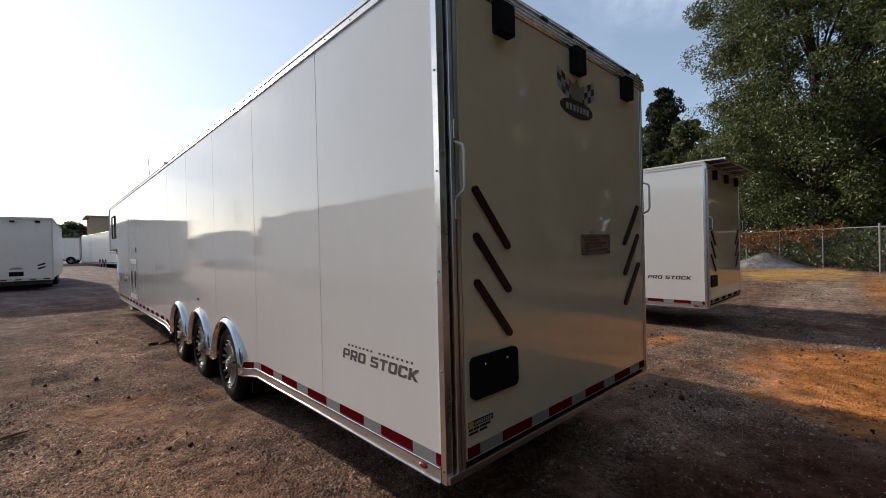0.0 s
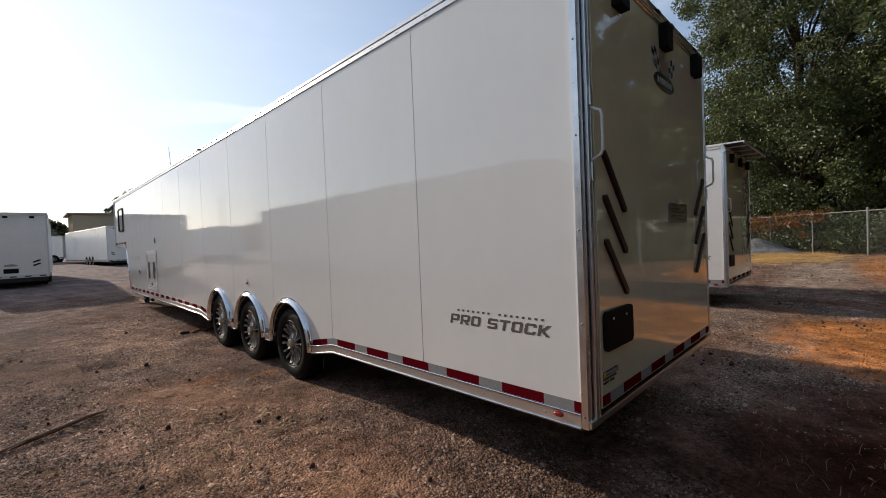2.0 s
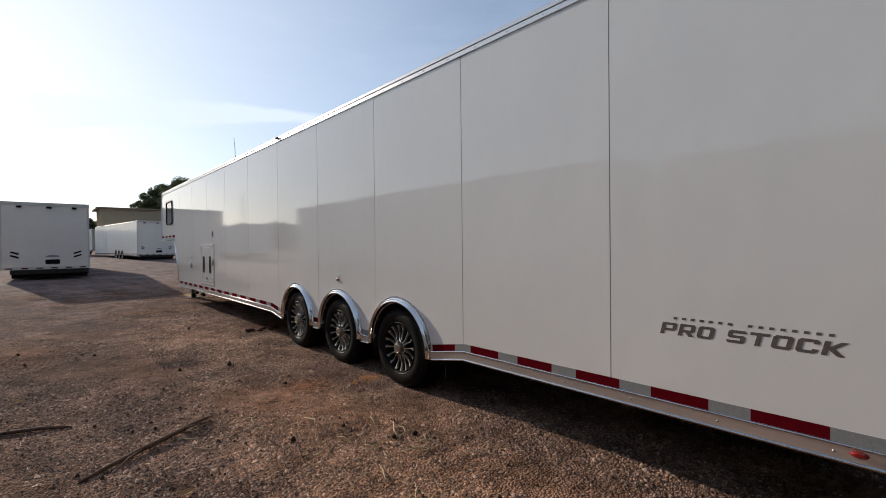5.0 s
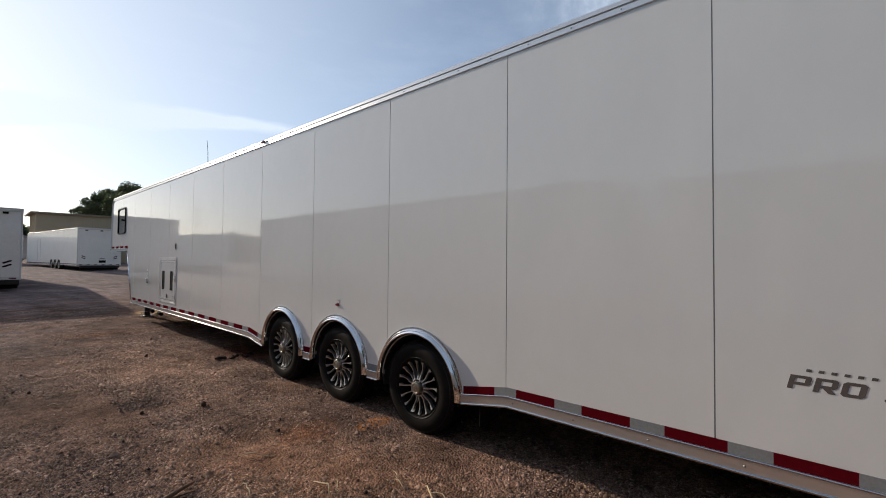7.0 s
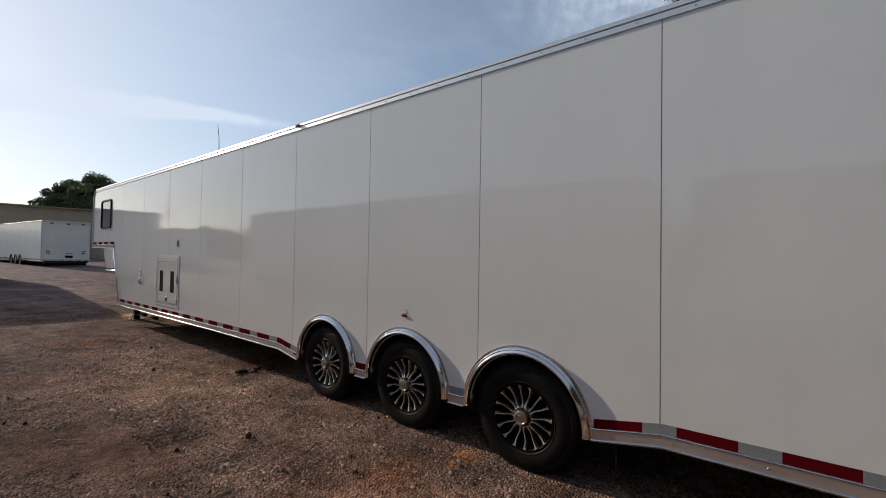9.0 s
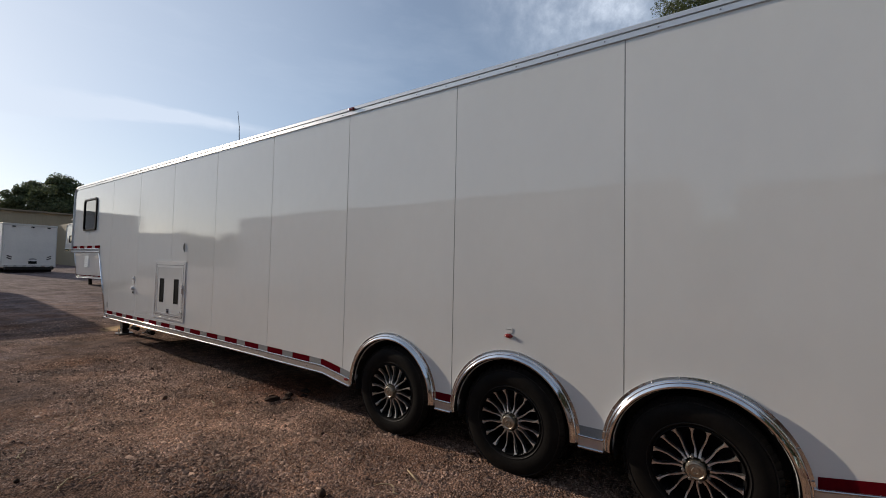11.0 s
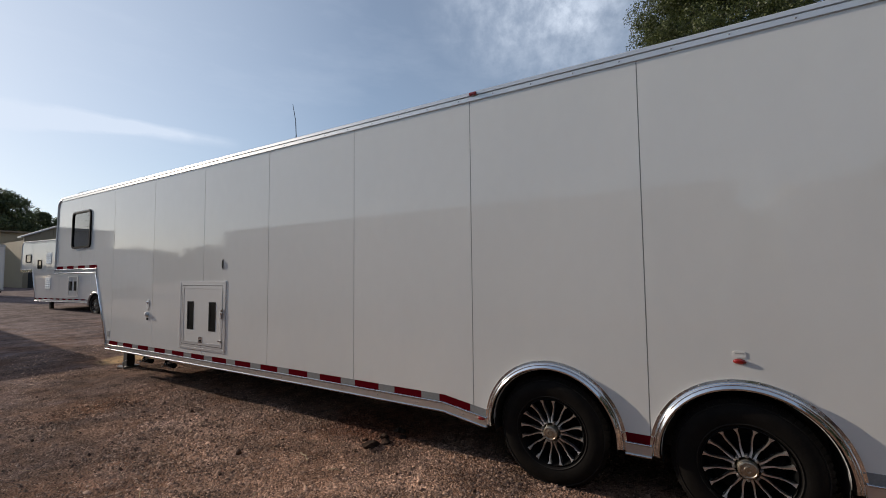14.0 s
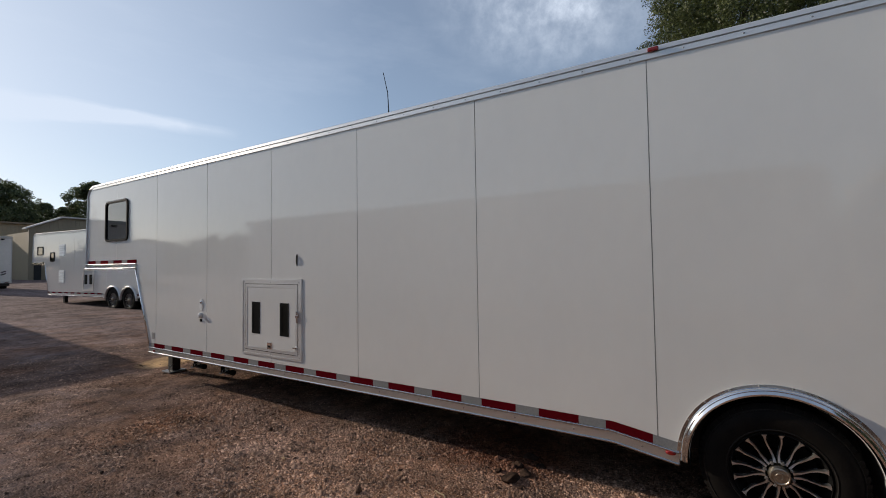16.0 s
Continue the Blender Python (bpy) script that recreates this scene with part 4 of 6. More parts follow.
for y, z in ((0.150, 0.452), (5.960, 0.372), (12.13, 0.408)):
    lamp = part("side_lamp", Shape().lathe([(-0.016, 0.0), (-0.015, 0.010), (-0.010, 0.015), (0.0, 0.017)], (0, 0, 0), 16), red_lens, main, "small red side lamp", smooth="sharp")
    lamp.matrix_basis = pose(-0.010, y, z) @ Matrix.Diagonal((0.8, 1.75, 0.85, 1))

# whip aerial on the roof
part("aerial", Shape().tube([(0.10, 8.17, 2.87), (0.10, 8.17, 2.96), (0.10, 8.18, 3.12), (0.10, 8.23, 3.32)], [0.012, 0.005, 0.004, 0.003], 6), black_plastic, main, "thin black whip aerial")
part("roof_vent", Shape().box(0.5, 3.2, 2.90, 0.9, 3.6, 2.98, 0.02), white_plastic, main)
part("roof_unit", Shape().box(0.7, 12.9, 2.90, 1.5, 13.7, 3.00, 0.04), white_plastic, main)

# raised nose: underside rails and tape, window
nb = NECK_MAIN[3]
part("nose_rail", Shape().box(-0.012, 12.69, nb - 0.012, 0.012, 14.39, nb + 0.052, 0.004), polished, main)
for z in (nb - 0.010, nb + 0.052):
    part("nose_bead", Shape().tube([(-0.010, 12.67, z), (-0.010, 14.39, z)], 0.011, 16), bead_metal, main, smooth="sharp")
y, red = 12.68, True
while y < 14.36:
    size = RED if red else SILVER
    part("red_tape" if red else "silver_tape", Shape().box(-0.0035, y, nb + 0.062, 0.003, min(y + size, 14.37), nb + 0.114), red_tape if red else silver_tape, main)
    y, red = y + size, not red
win_out, win_in = rounded(12.935, 1.950, 13.665, 2.565, 0.07), rounded(12.962, 1.977, 13.638, 2.538, 0.055)
window = part("window", ring_slab(win_out, win_in, -0.022, 0.004), black_plastic, main, "black-framed sliding window with a bright top edge", smooth="sharp")
part("pane", Shape().slab(win_in, -0.006, 0.0), window_glass, window, "dark tinted glass")
part("drip_cap", Shape().slab([(-0.026, 2.572), (0.0, 2.580), (0.0, 2.562), (-0.022, 2.558)], 13.0, 13.60, axis="y"), mill, window)

# service hatch with two slots
hy0, hy1, hz0, hz1 = 9.225, 10.185, 0.572, 1.392
hatch = part("hatch", ring_slab([(hy0, hz0), (hy1, hz0), (hy1, hz1), (hy0, hz1)], [(hy0 + 0.05, hz0 + 0.05), (hy1 - 0.05, hz0 + 0.05), (hy1 - 0.05, hz1 - 0.05), (hy0 + 0.05, hz1 - 0.05)], -0.012, 0.002), rail_metal, main, "aluminium-framed service hatch")
part("hatch_lip", ring_slab([(hy0 - 0.008, hz0 - 0.008), (hy1 + 0.008, hz0 - 0.008), (hy1 + 0.008, hz1 + 0.008), (hy0 - 0.008, hz1 + 0.008)], [(hy0 + 0.014, hz0 + 0.014), (hy1 - 0.014, hz0 + 0.014), (hy1 - 0.014, hz1 - 0.014), (hy0 + 0.014, hz1 - 0.014)], -0.016, 0.001), rail_metal, hatch)
part("hatch_door", Shape().box(-0.010, hy0 + 0.062, hz0 + 0.062, 0.0, hy1 - 0.062, hz1 - 0.062, 0.004), white_skin, hatch)
part("hatch_trim", ring_slab([(hy0 + 0.052, hz0 + 0.052), (hy1 - 0.052, hz0 + 0.052), (hy1 - 0.052, hz1 - 0.052), (hy0 + 0.052, hz1 - 0.052)], [(hy0 + 0.085, hz0 + 0.085), (hy1 - 0.085, hz0 + 0.085), (hy1 - 0.085, hz1 - 0.085), (hy0 + 0.085, hz1 - 0.085)], -0.015, -0.004), rail_metal, hatch)
part("hatch_gap", ring_slab([(hy0 + 0.047, hz0 + 0.047), (hy1 - 0.047, hz0 + 0.047), (hy1 - 0.047, hz1 - 0.047), (hy0 + 0.047, hz1 - 0.047)], [(hy0 + 0.053, hz0 + 0.053), (hy1 - 0.053, hz0 + 0.053), (hy1 - 0.053, hz1 - 0.053), (hy0 + 0.053, hz1 - 0.053)], -0.0135, -0.004), black_plastic, hatch)
for y in (hy0 + 0.03, (hy0 + hy1) / 2, hy1 - 0.03):
    for z in (hz0 + 0.028, hz1 - 0.028):
        part("hatch_screw", Shape().lathe([(-0.017, 0.0), (-0.0165, 0.004), (-0.011, 0.006)], (0, y, z), 8), chrome, hatch, smooth=True)
for a, b in ((9.412, 9.550), (9.880, 10.018)):
    part("slot_frame", ring_slab([(a, 0.803), (b, 0.803), (b, 1.147), (a, 1.147)], [(a + 0.03, 0.833), (b - 0.03, 0.833), (b - 0.03, 1.117), (a + 0.03, 1.117)], -0.017, -0.008), black_plastic, hatch, "black slot frame")
    part("slot", Shape().box(-0.0125, a + 0.028, 0.831, -0.009, b - 0.028, 1.119), gloss_black, hatch)
part("hatch_latch", Shape().box(-0.020, 9.682, 0.650, -0.009, 9.756, 0.724, 0.006), chrome, hatch, "chrome paddle latch")
part("latch_pull", Shape().box(-0.026, 9.698, 0.668, -0.018, 9.740, 0.690, 0.004), black_plastic, hatch)
part("side_latch", Shape().box(-0.036, 9.268, 0.955, -0.014, 9.292, 1.075, 0.006).box(-0.042, 9.250, 1.005, -0.030, 9.300, 1.035, 0.006), chrome, hatch, "chrome cam latch")
part("door_bumper", Shape().box(-0.034, 9.285, 0.690, -0.018, 9.345, 0.705, 0.003), chrome, hatch)

hatch.matrix_basis = Matrix.Diagonal((0.5, 1, 1, 1))

# hold-back hook and the side door's locks
part("holdback_hook", Shape().box(-0.004, 9.283, 1.535, 0.0, 9.297, 1.655, 0.0015).tube([(-0.003, 9.29, 1.640), (-0.010, 9.29, 1.632), (-0.012, 9.29, 1.58), (-0.006, 9.29, 1.55)], 0.005, 8), chassis, main, "dark steel door hold-back", smooth="sharp")
lock = part("door_lock", Shape().slab(rounded(10.985, 1.005, 11.055, 1.150, 0.034), -0.006, 0.0), white_plastic, main, "white door lock escutcheon", smooth="sharp")
part("lock_barrel", Shape().lathe([(-0.013, 0.0), (-0.013, 0.016), (-0.005, 0.018)], (0, 11.02, 1.105), 14), chrome, lock, smooth=True)
part("door_knob", Shape().lathe([(-0.038, 0.0), (-0.036, 0.018), (-0.028, 0.029), (-0.012, 0.032), (0.0, 0.036)], (0, 11.02, 0.945), 18), white_plastic, main, "white round door knob", smooth=True)
part("knob_tab", Shape().box(-0.012, 11.002, 0.868, 0.0, 11.038, 0.900, 0.004), black_plastic, main)
part("data_label", Shape().box(-0.003, 12.14, 0.565, 0.001, 12.22, 0.65), decal_grey, main)

# landing leg, pipes and drain fittings under the front
part("landing_leg", Shape().box(0.245, 12.170, 0.05, 0.355, 12.290, 0.46, 0.008), chassis, main, "black square landing leg")
part("leg_foot", Shape().box(0.19, 12.11, ground_z(0.3, 12.2), 0.41, 12.35, ground_z(0.3, 12.2) + 0.025, 0.006).tube([(0.19, 12.12, 0.05), (0.17, 12.12, 0.15), (0.25, 12.17, 0.17)], 0.008, 6).tube([(0.41, 12.34, 0.05), (0.43, 12.34, 0.15), (0.35, 12.29, 0.17)], 0.008, 6), galvanised, main, "steel foot plate")
for y, x in ((11.35, 0.16), (10.72, 0.15)):
    pipe = part("drain_pipe", Shape().tube([(x, y - 0.10, 0.26), (x, y + 0.10, 0.255), (x + 0.06, y + 0.18, 0.29), (x + 0.15, y + 0.24, 0.42)], 0.024, 10).tube([(x, y - 0.13, 0.26), (x, y - 0.09, 0.26)], 0.034, 10), black_plastic, main, "black waste drain pipe", smooth="sharp")
    part("valve_body", Shape().box(x - 0.016, y - 0.030, 0.225, x + 0.016, y + 0.030, 0.300, 0.006), galvanised, pipe, "steel gate valve")
    part("valve_pull", Shape().tube([(x - 0.014, y, 0.262), (x - 0.085, y, 0.258)], 0.006, 8).tube([(x - 0.085, y - 0.024, 0.258), (x - 0.085, y + 0.024, 0.258)], 0.008, 8), galvanised, pipe, "steel valve pull")
    part("hose_clamp", Shape().tube([(x, y + 0.055, 0.257), (x, y + 0.070, 0.2565)], 0.028, 12), galvanised, pipe)
part("mud_flap", Shape().box(0.03, 2.62, 0.20, 0.26, 2.63, 0.42), rubber, main)

# rear: emblem drawn as plain shapes, caution plate and small dealer sticker
oval = [(1.205 + 0.205 * math.cos(a), 2.372 + 0.060 * math.sin(a)) for a in np.linspace(0, math.tau, 28, endpoint=False)]
emblem = part("emblem", Shape().slab(oval, -0.034, -0.029, axis="y"), decal_dark, main_door, "dark oval emblem with chequered flags")
for k in range(7):
    x = 1.065 + 0.043 * k
    part("emblem_bar", Shape().box(x, -0.037, 2.352, x + 0.026, -0.033, 2.392), decal_grey, emblem)
for s in (-1, 1):
    for i in range(4):
        for j in range(3):
            x, z = 1.205 + s * (0.050 + 0.045 * i), 2.395 + 0.042 * j + 0.020 * i
            part("flag_check", Shape().slab([(x, z), (x + s * 0.045, z + 0.018), (x + s * 0.045, z + 0.060), (x, z + 0.042)], -0.033, -0.029, axis="y"), decal_dark if (i + j) % 2 == 0 else decal_grey, emblem)
part("emblem_crest", Shape().slab([(1.135, 2.425), (1.275, 2.425), (1.30, 2.545), (1.245, 2.52), (1.205, 2.56), (1.165, 2.52), (1.11, 2.545)], -0.035, -0.029, axis="y"), trim_brown, emblem)
plate = part("caution_plate", ring_slab(rounded(1.215, 1.428, 1.620, 1.562, 0.012, 2), rounded(1.232, 1.445, 1.603, 1.545, 0.008, 2), -0.038, -0.029, axis="y"), decal_mid, main_door, "dark-framed caution plate")
part("plate_face", Shape().box(1.23, -0.034, 1.443, 1.605, -0.0305, 1.547), trim_brown, plate)
for k, (a, b) in enumerate(((1.26, 1.58), (1.26, 1.50), (1.26, 1.57), (1.26, 1.46))):
    part("plate_bar", Shape().box(a, -0.037, 1.455 + 0.022 * k, b, -0.033, 1.464 + 0.022 * k), decal_dark, plate)
part("plate_bar", Shape().box(1.33, -0.033, 1.572, 1.40, -0.029, 1.582).box(1.37, -0.033, 1.588, 1.42, -0.029, 1.594), decal_grey, plate)
sticker = part("dealer_sticker", Shape().box(0.114, -0.032, 0.596, 0.300, -0.029, 0.672), door_skin, main_door, "small clear dealer sticker with dark bars")
part("sticker_bar", Shape().box(0.118, -0.0345, 0.640, 0.296, -0.0315, 0.668), decal_dark, sticker)
part("sticker_bar", Shape().box(0.120, -0.0365, 0.642, 0.150, -0.034, 0.666), decal_yellow, sticker)
for k in range(8):
    part("sticker_bar", Shape().box(0.160 + 0.016 * k, -0.0365, 0.646, 0.170 + 0.016 * k, -0.034, 0.661), decal_grey, sticker)
for z, ends in ((0.622, (0.120, 0.150, 0.156, 0.192, 0.198, 0.276)), (0.604, (0.120, 0.186, 0.196, 0.250))):
    for a, b in zip(ends[::2], ends[1::2]):
        part("sticker_bar", Shape().box(a, -0.0345, z, b, -0.0315, z + 0.011), decal_dark, sticker)


# ---- the other trailers in the yard ----
def even(a, b, n):
    return [a + (b - a) * k / n for k in range(n + 1)]


flat_skirt = [(0.0, 0.53), (14.5, 0.53)]
second = race_trailer(pose(6.80, 0.72, -0.075), "white enclosed race trailer with rear canopy on gravel", 2.30, TOP_MAIN + 0.05, even(0.024, 11.0, 9), [(0.0, 0.538), (2.375, 0.536), (2.745, 0.470), (5.93, 0.440), (6.29, 0.500), (11.1, 0.508)], [3.240, 4.340, 5.440], red_from=2.028, detail=1)
ramp_door(second, 2.30, TOP_MAIN + 0.05, BASE_MAIN, 1)
part("rear_canopy", Shape().slab([(0.30, TOP_MAIN + 0.052), (-0.30, TOP_MAIN + 0.040), (-0.30, TOP_MAIN + 0.018), (0.30, TOP_MAIN + 0.022)], -0.005, 2.305), white_skin, second, "white thin canopy over the ramp door")
# Black sheet added below the canopy to carry its underside's shade.
part("canopy_shade_sheet", Shape().slab([(-0.002, TOP_MAIN + 0.018), (-0.29, TOP_MAIN + 0.014), (-0.29, TOP_MAIN + 0.006), (-0.002, TOP_MAIN + 0.006)], 0.02, 2.28), chassis, second, "dark sheet standing in for the canopy's shaded underside")
for x in (0.30, 0.86, 1.42, 1.98):
    part("canopy_rib", Shape().box(x, -0.29, TOP_MAIN - 0.012, x + 0.03, -0.01, TOP_MAIN + 0.006), brushed, second)
part("canopy_lip", Shape().box(-0.008, -0.315, TOP_MAIN + 0.002, 2.308, -0.298, TOP_MAIN + 0.044, 0.004), brushed, second)
for word, y in (("PRO", 0.952), ("STOCK", 0.652)):
    lettering(word, 0.062, 0.0735, 0.0125, decal_dark, second, Matrix.Translation((-0.0003, y, 0.90)) @ side_face)
part("side_lamp", Shape().box(-0.03, 0.12, 0.44, -0.009, 0.19, 0.465, 0.008), red_lens, second)


def old_rear(root, W, top, base):
    """A plainer rear wall: one flat door, small marks, a plate and a lamp row."""
    door = part("ramp_door", Shape().box(0.05, -0.02, base + 0.10, W - 0.05, 0.02, top - 0.10, 0.004), old_white, root)
    part("header", Shape().box(0.0, -0.05, top - 0.11, W, 0.03, top + 0.01, 0.01), roof_metal, root)
    part("sill", Shape().box(0.0, -0.03, base, W, 0.04, base + 0.10, 0.006), roof_metal, root)
    for x in (0.0, W - 0.05):
        part("corner_post", Shape().box(x, -0.012, base, x + 0.05, 0.05, top - 0.05, 0.006), roof_metal, root)
    part("rear_skid", Shape().box(0.22, 0.05, base - 0.17, W - 0.06, 0.30, base, 0.02), chassis, root, "black underride bar")
    part("mud_flap", Shape().box(0.24, 0.32, base - 0.32, W - 0.08, 0.34, base - 0.10), rubber, root)
    for k, x in enumerate(even(0.12, W - 0.30, 5)):
        part("red_tape", Shape().box(x, -0.034, base + 0.03, x + 0.18, -0.029, base + 0.07), red_tape, root)
    for s in (0, 1):
        for k in range(2):
            a, b = (0.27, 1.05 - 0.13 * k), (0.44, 0.98 - 0.13 * k)
            if s:
                a, b = (W - a[0], a[1]), (W - b[0], b[1])
            part("tail_light", capsule(a, b, 0.03, -0.032, -0.019), dark_lens, door)
    part("plate_holder", Shape().box(W / 2 - 0.05, -0.034, base + 0.19, W / 2 + 0.35, -0.019, base + 0.36, 0.008), black_plastic, door)
    part("emblem", Shape().slab([(W / 2 + 0.15 + 0.19 * math.cos(a), base + 0.46 + 0.07 * max(-0.2, math.sin(a))) for a in np.linspace(0, math.tau, 16, endpoint=False)], -0.026, -0.019, axis="y"), decal_grey, door)
    for x in (0.42, W / 2, W - 0.5):
        part("load_light", Shape().box(x, -0.09, top - 0.20, x + 0.14, -0.019, top - 0.13, 0.006), black_plastic, root)
    for x in (0.10, W - 0.10):
        part("grab_handle", Shape().tube([(x, -0.02, 1.75), (x, -0.07, 1.72), (x, -0.07, 1.45), (x, -0.02, 1.42)], 0.012, 6), brushed, root)
    return door


def stand(x, y, turn=0.0, lift=0.0):
    return pose(x, y, lie(x, y) + lift, 0, 0, turn)


old_a = race_trailer(stand(-3.62, 21.6, -2.6), "old white box trailer with small slanted tail lights", 2.42, 2.86, even(0.024, 9.0, 8), flat_skirt, [3.3, 4.3], skin=old_white, detail=1, red_from=0.1)
old_rear(old_a, 2.42, 2.86, 0.40)
old_b = race_trailer(stand(2.52, 39.0, 6.5), "white box trailer with three axles parked across the yard", 2.55, 3.02, even(0.024, 13.8, 11), [(0.0, 0.50), (14.5, 0.50)], [4.2, 5.2, 6.2], skin=old_white, detail=1, red_from=0.1)
old_rear(old_b, 2.55, 3.02, 0.38)
part("side_door", ring_slab([(9.4, 0.6), (10.3, 0.6), (10.3, 2.45), (9.4, 2.45)], [(9.44, 0.64), (10.26, 0.64), (10.26, 2.41), (9.44, 2.41)], -0.015, 0.002), brushed, old_b)
part("roof_unit", Shape().box(0.8, 1.2, 2.95, 1.6, 2.1, 3.07, 0.04), white_plastic, old_b)
race_trailer(stand(1.0, 57.2, 78.0), "far white box trailer seen from its side", 2.40, 2.75, even(0.024, 8.5, 7), flat_skirt, [0.75, 4.3], skin=old_white, detail=1, red_from=0.1)

# white trailers across the lane, mirrored in the long trailer's panels
# Second trailer is unseen, added so the mirrored roof line has no end.
for y, n, tall in ((19.4, 15.6, 2.98), (3.0, 14.0, 2.96)):
    across = race_trailer(pose(-6.25, y, lie(-6, y), 0, 0, 180), "white enclosed trailer parked across the lane", 2.50, tall, even(0.024, n, int(n / 1.22)), [(0.0, 0.50), (16.5, 0.50)], [4.6, 5.6], skin=old_white, detail=1, red_from=0.1, group="trailers across the lane")
    old_rear(across, 2.50, tall, 0.40)
beyond = race_trailer(stand(-11.6, 36.5), "white box trailer standing deeper in the yard", 2.50, 2.90, even(0.024, 9.0, 8), flat_skirt, [3.3, 4.3], skin=old_white, detail=1, red_from=0.1)
old_rear(beyond, 2.50, 2.90, 0.40)

# gooseneck beyond the nose of the long trailer
goose = race_trailer(stand(4.077, 17.83, 5.5), "white two-axle gooseneck trailer with vents and a hatch", 2.40, 2.85, even(0.024, 8.56, 8) + [9.66, 10.65], [(0.0, 0.56), (3.55, 0.56), (3.75, 0.50), (5.3, 0.48), (5.6, 0.56), (9.5, 0.56)], [4.05, 4.98], neck=(9.36, 9.64, 10.65, 1.60), detail=1, red_from=5.65)
for y0, z0 in ((8.15, 1.88), (8.15, 0.90)):
    vent = part("louvre", Shape().box(-0.012, y0, z0, 0.0, y0 + 0.42, z0 + 0.46, 0.006), white_plastic, goose, "white louvred vent")
    for k in range(5):
        part("slat", Shape().slab([(-0.020, z0 + 0.03 + 0.085 * k), (-0.018, z0 + 0.05 + 0.085 * k), (-0.010, z0 + 0.082 + 0.085 * k), (-0.010, z0 + 0.03 + 0.085 * k)], y0 + 0.03, y0 + 0.39, axis="y"), white_skin, vent)
for a, b, c, d in ((9.78, 1.96, 10.24, 2.30), (8.91, 1.70, 9.23, 2.06)):
    w = part("window", ring_slab(rounded(a, b, c, d, 0.05), rounded(a + 0.035, b + 0.035, c - 0.035, d - 0.035, 0.03), -0.02, 0.003), black_plastic, goose, "small dark window", smooth="sharp")
    part("pane", Shape().box(-0.006, a + 0.03, b + 0.03, 0.0, c - 0.03, d - 0.03), window_glass, w)
gh = part("hatch", ring_slab([(6.15, 0.62), (6.86, 0.62), (6.86, 1.40), (6.15, 1.40)], [(6.20, 0.67), (6.81, 0.67), (6.81, 1.35), (6.20, 1.35)], -0.02, 0.002), brushed, goose)
for a in (6.28, 6.60):
    part("slot", Shape().box(-0.02, a, 0.86, 0.0, a + 0.14, 1.20), black_plastic, gh)
part("landing_leg", Shape().box(0.25, 8.72, -0.02, 0.36, 8.84, 0.5), chassis, goose)
part("roof_unit", Shape().box(0.7, 6.1, 2.80, 1.5, 6.9, 3.08, 0.08), white_plastic, goose, "white rooftop air conditioner")
part("nose_rail", Shape().box(-0.02, 9.64, 1.58, 0.01, 10.65, 1.70, 0.006), polished, goose)


# ---- buildings ----
def shed(name, m, w, d, h, ridge, wall, roof, label, doors=()):
    """A metal-clad shed: ribbed front and side, low gable along its depth."""
    root = thing(name, m, label, "building")
    part("wall", Shape().slab([(0, -0.5), (w, -0.5), (w, h), (w / 2, ridge), (0, h)], 0.0, 0.25, axis="y"), wall, root)
    part("side_wall", Shape().box(0, 0.25, -0.5, 0.25, d, h), wall, root)
    part("side_wall", Shape().box(w - 0.25, 0.25, -0.5, w, d, h), wall, root)
    part("back_wall", Shape().slab([(0, -0.5), (w, -0.5), (w, h), (w / 2, ridge), (0, h)], d, d + 0.25, axis="y"), wall, root)
    part("roof", Shape().slab([(-0.4, h - 0.02), (w / 2, ridge + 0.05), (w + 0.4, h - 0.02), (w + 0.4, h + 0.14), (w / 2, ridge + 0.22), (-0.4, h + 0.14)], -0.4, d + 0.5, axis="y"), roof, root)
    ribs = Shape()
    for k in range(int(w / 0.3)):
        x = 0.15 + 0.3 * k
        ribs.box(x, -0.03, -0.5, x + 0.05, 0.002, h + (ridge - h) * (1 - abs(2 * x / w - 1)) - 0.05)
    for k in range(int(d / 0.3)):
        ribs.box(-0.03, 0.3 + 0.3 * k, -0.5, 0.002, 0.35 + 0.3 * k, h - 0.02)
    tagged(part("cladding_rib", ribs, wall, root), kind="stuff")
    part("gutter", Shape().box(-0.5, -0.4, h - 0.05, -0.36, d + 0.4, h + 0.10, 0.02), roof, root)
    for a, b, z in doors:
        dd = part("door", Shape().box(a, -0.06, -0.4, b, 0.0, z, 0.01), white_plastic, root, "pale roller door")
        for k in range(int(z / 0.4)):
            part("door_slat", Shape().box(a + 0.03, -0.075, 0.1 + 0.4 * k, b - 0.03, -0.058, 0.14 + 0.4 * k), roof, dd)
    return root


shed("warehouse", stand(2.4, 66.0), 62.0, 6.0, 5.5, 5.6, tan_metal, trim_brown, "long low tan metal-clad warehouse behind the yard")


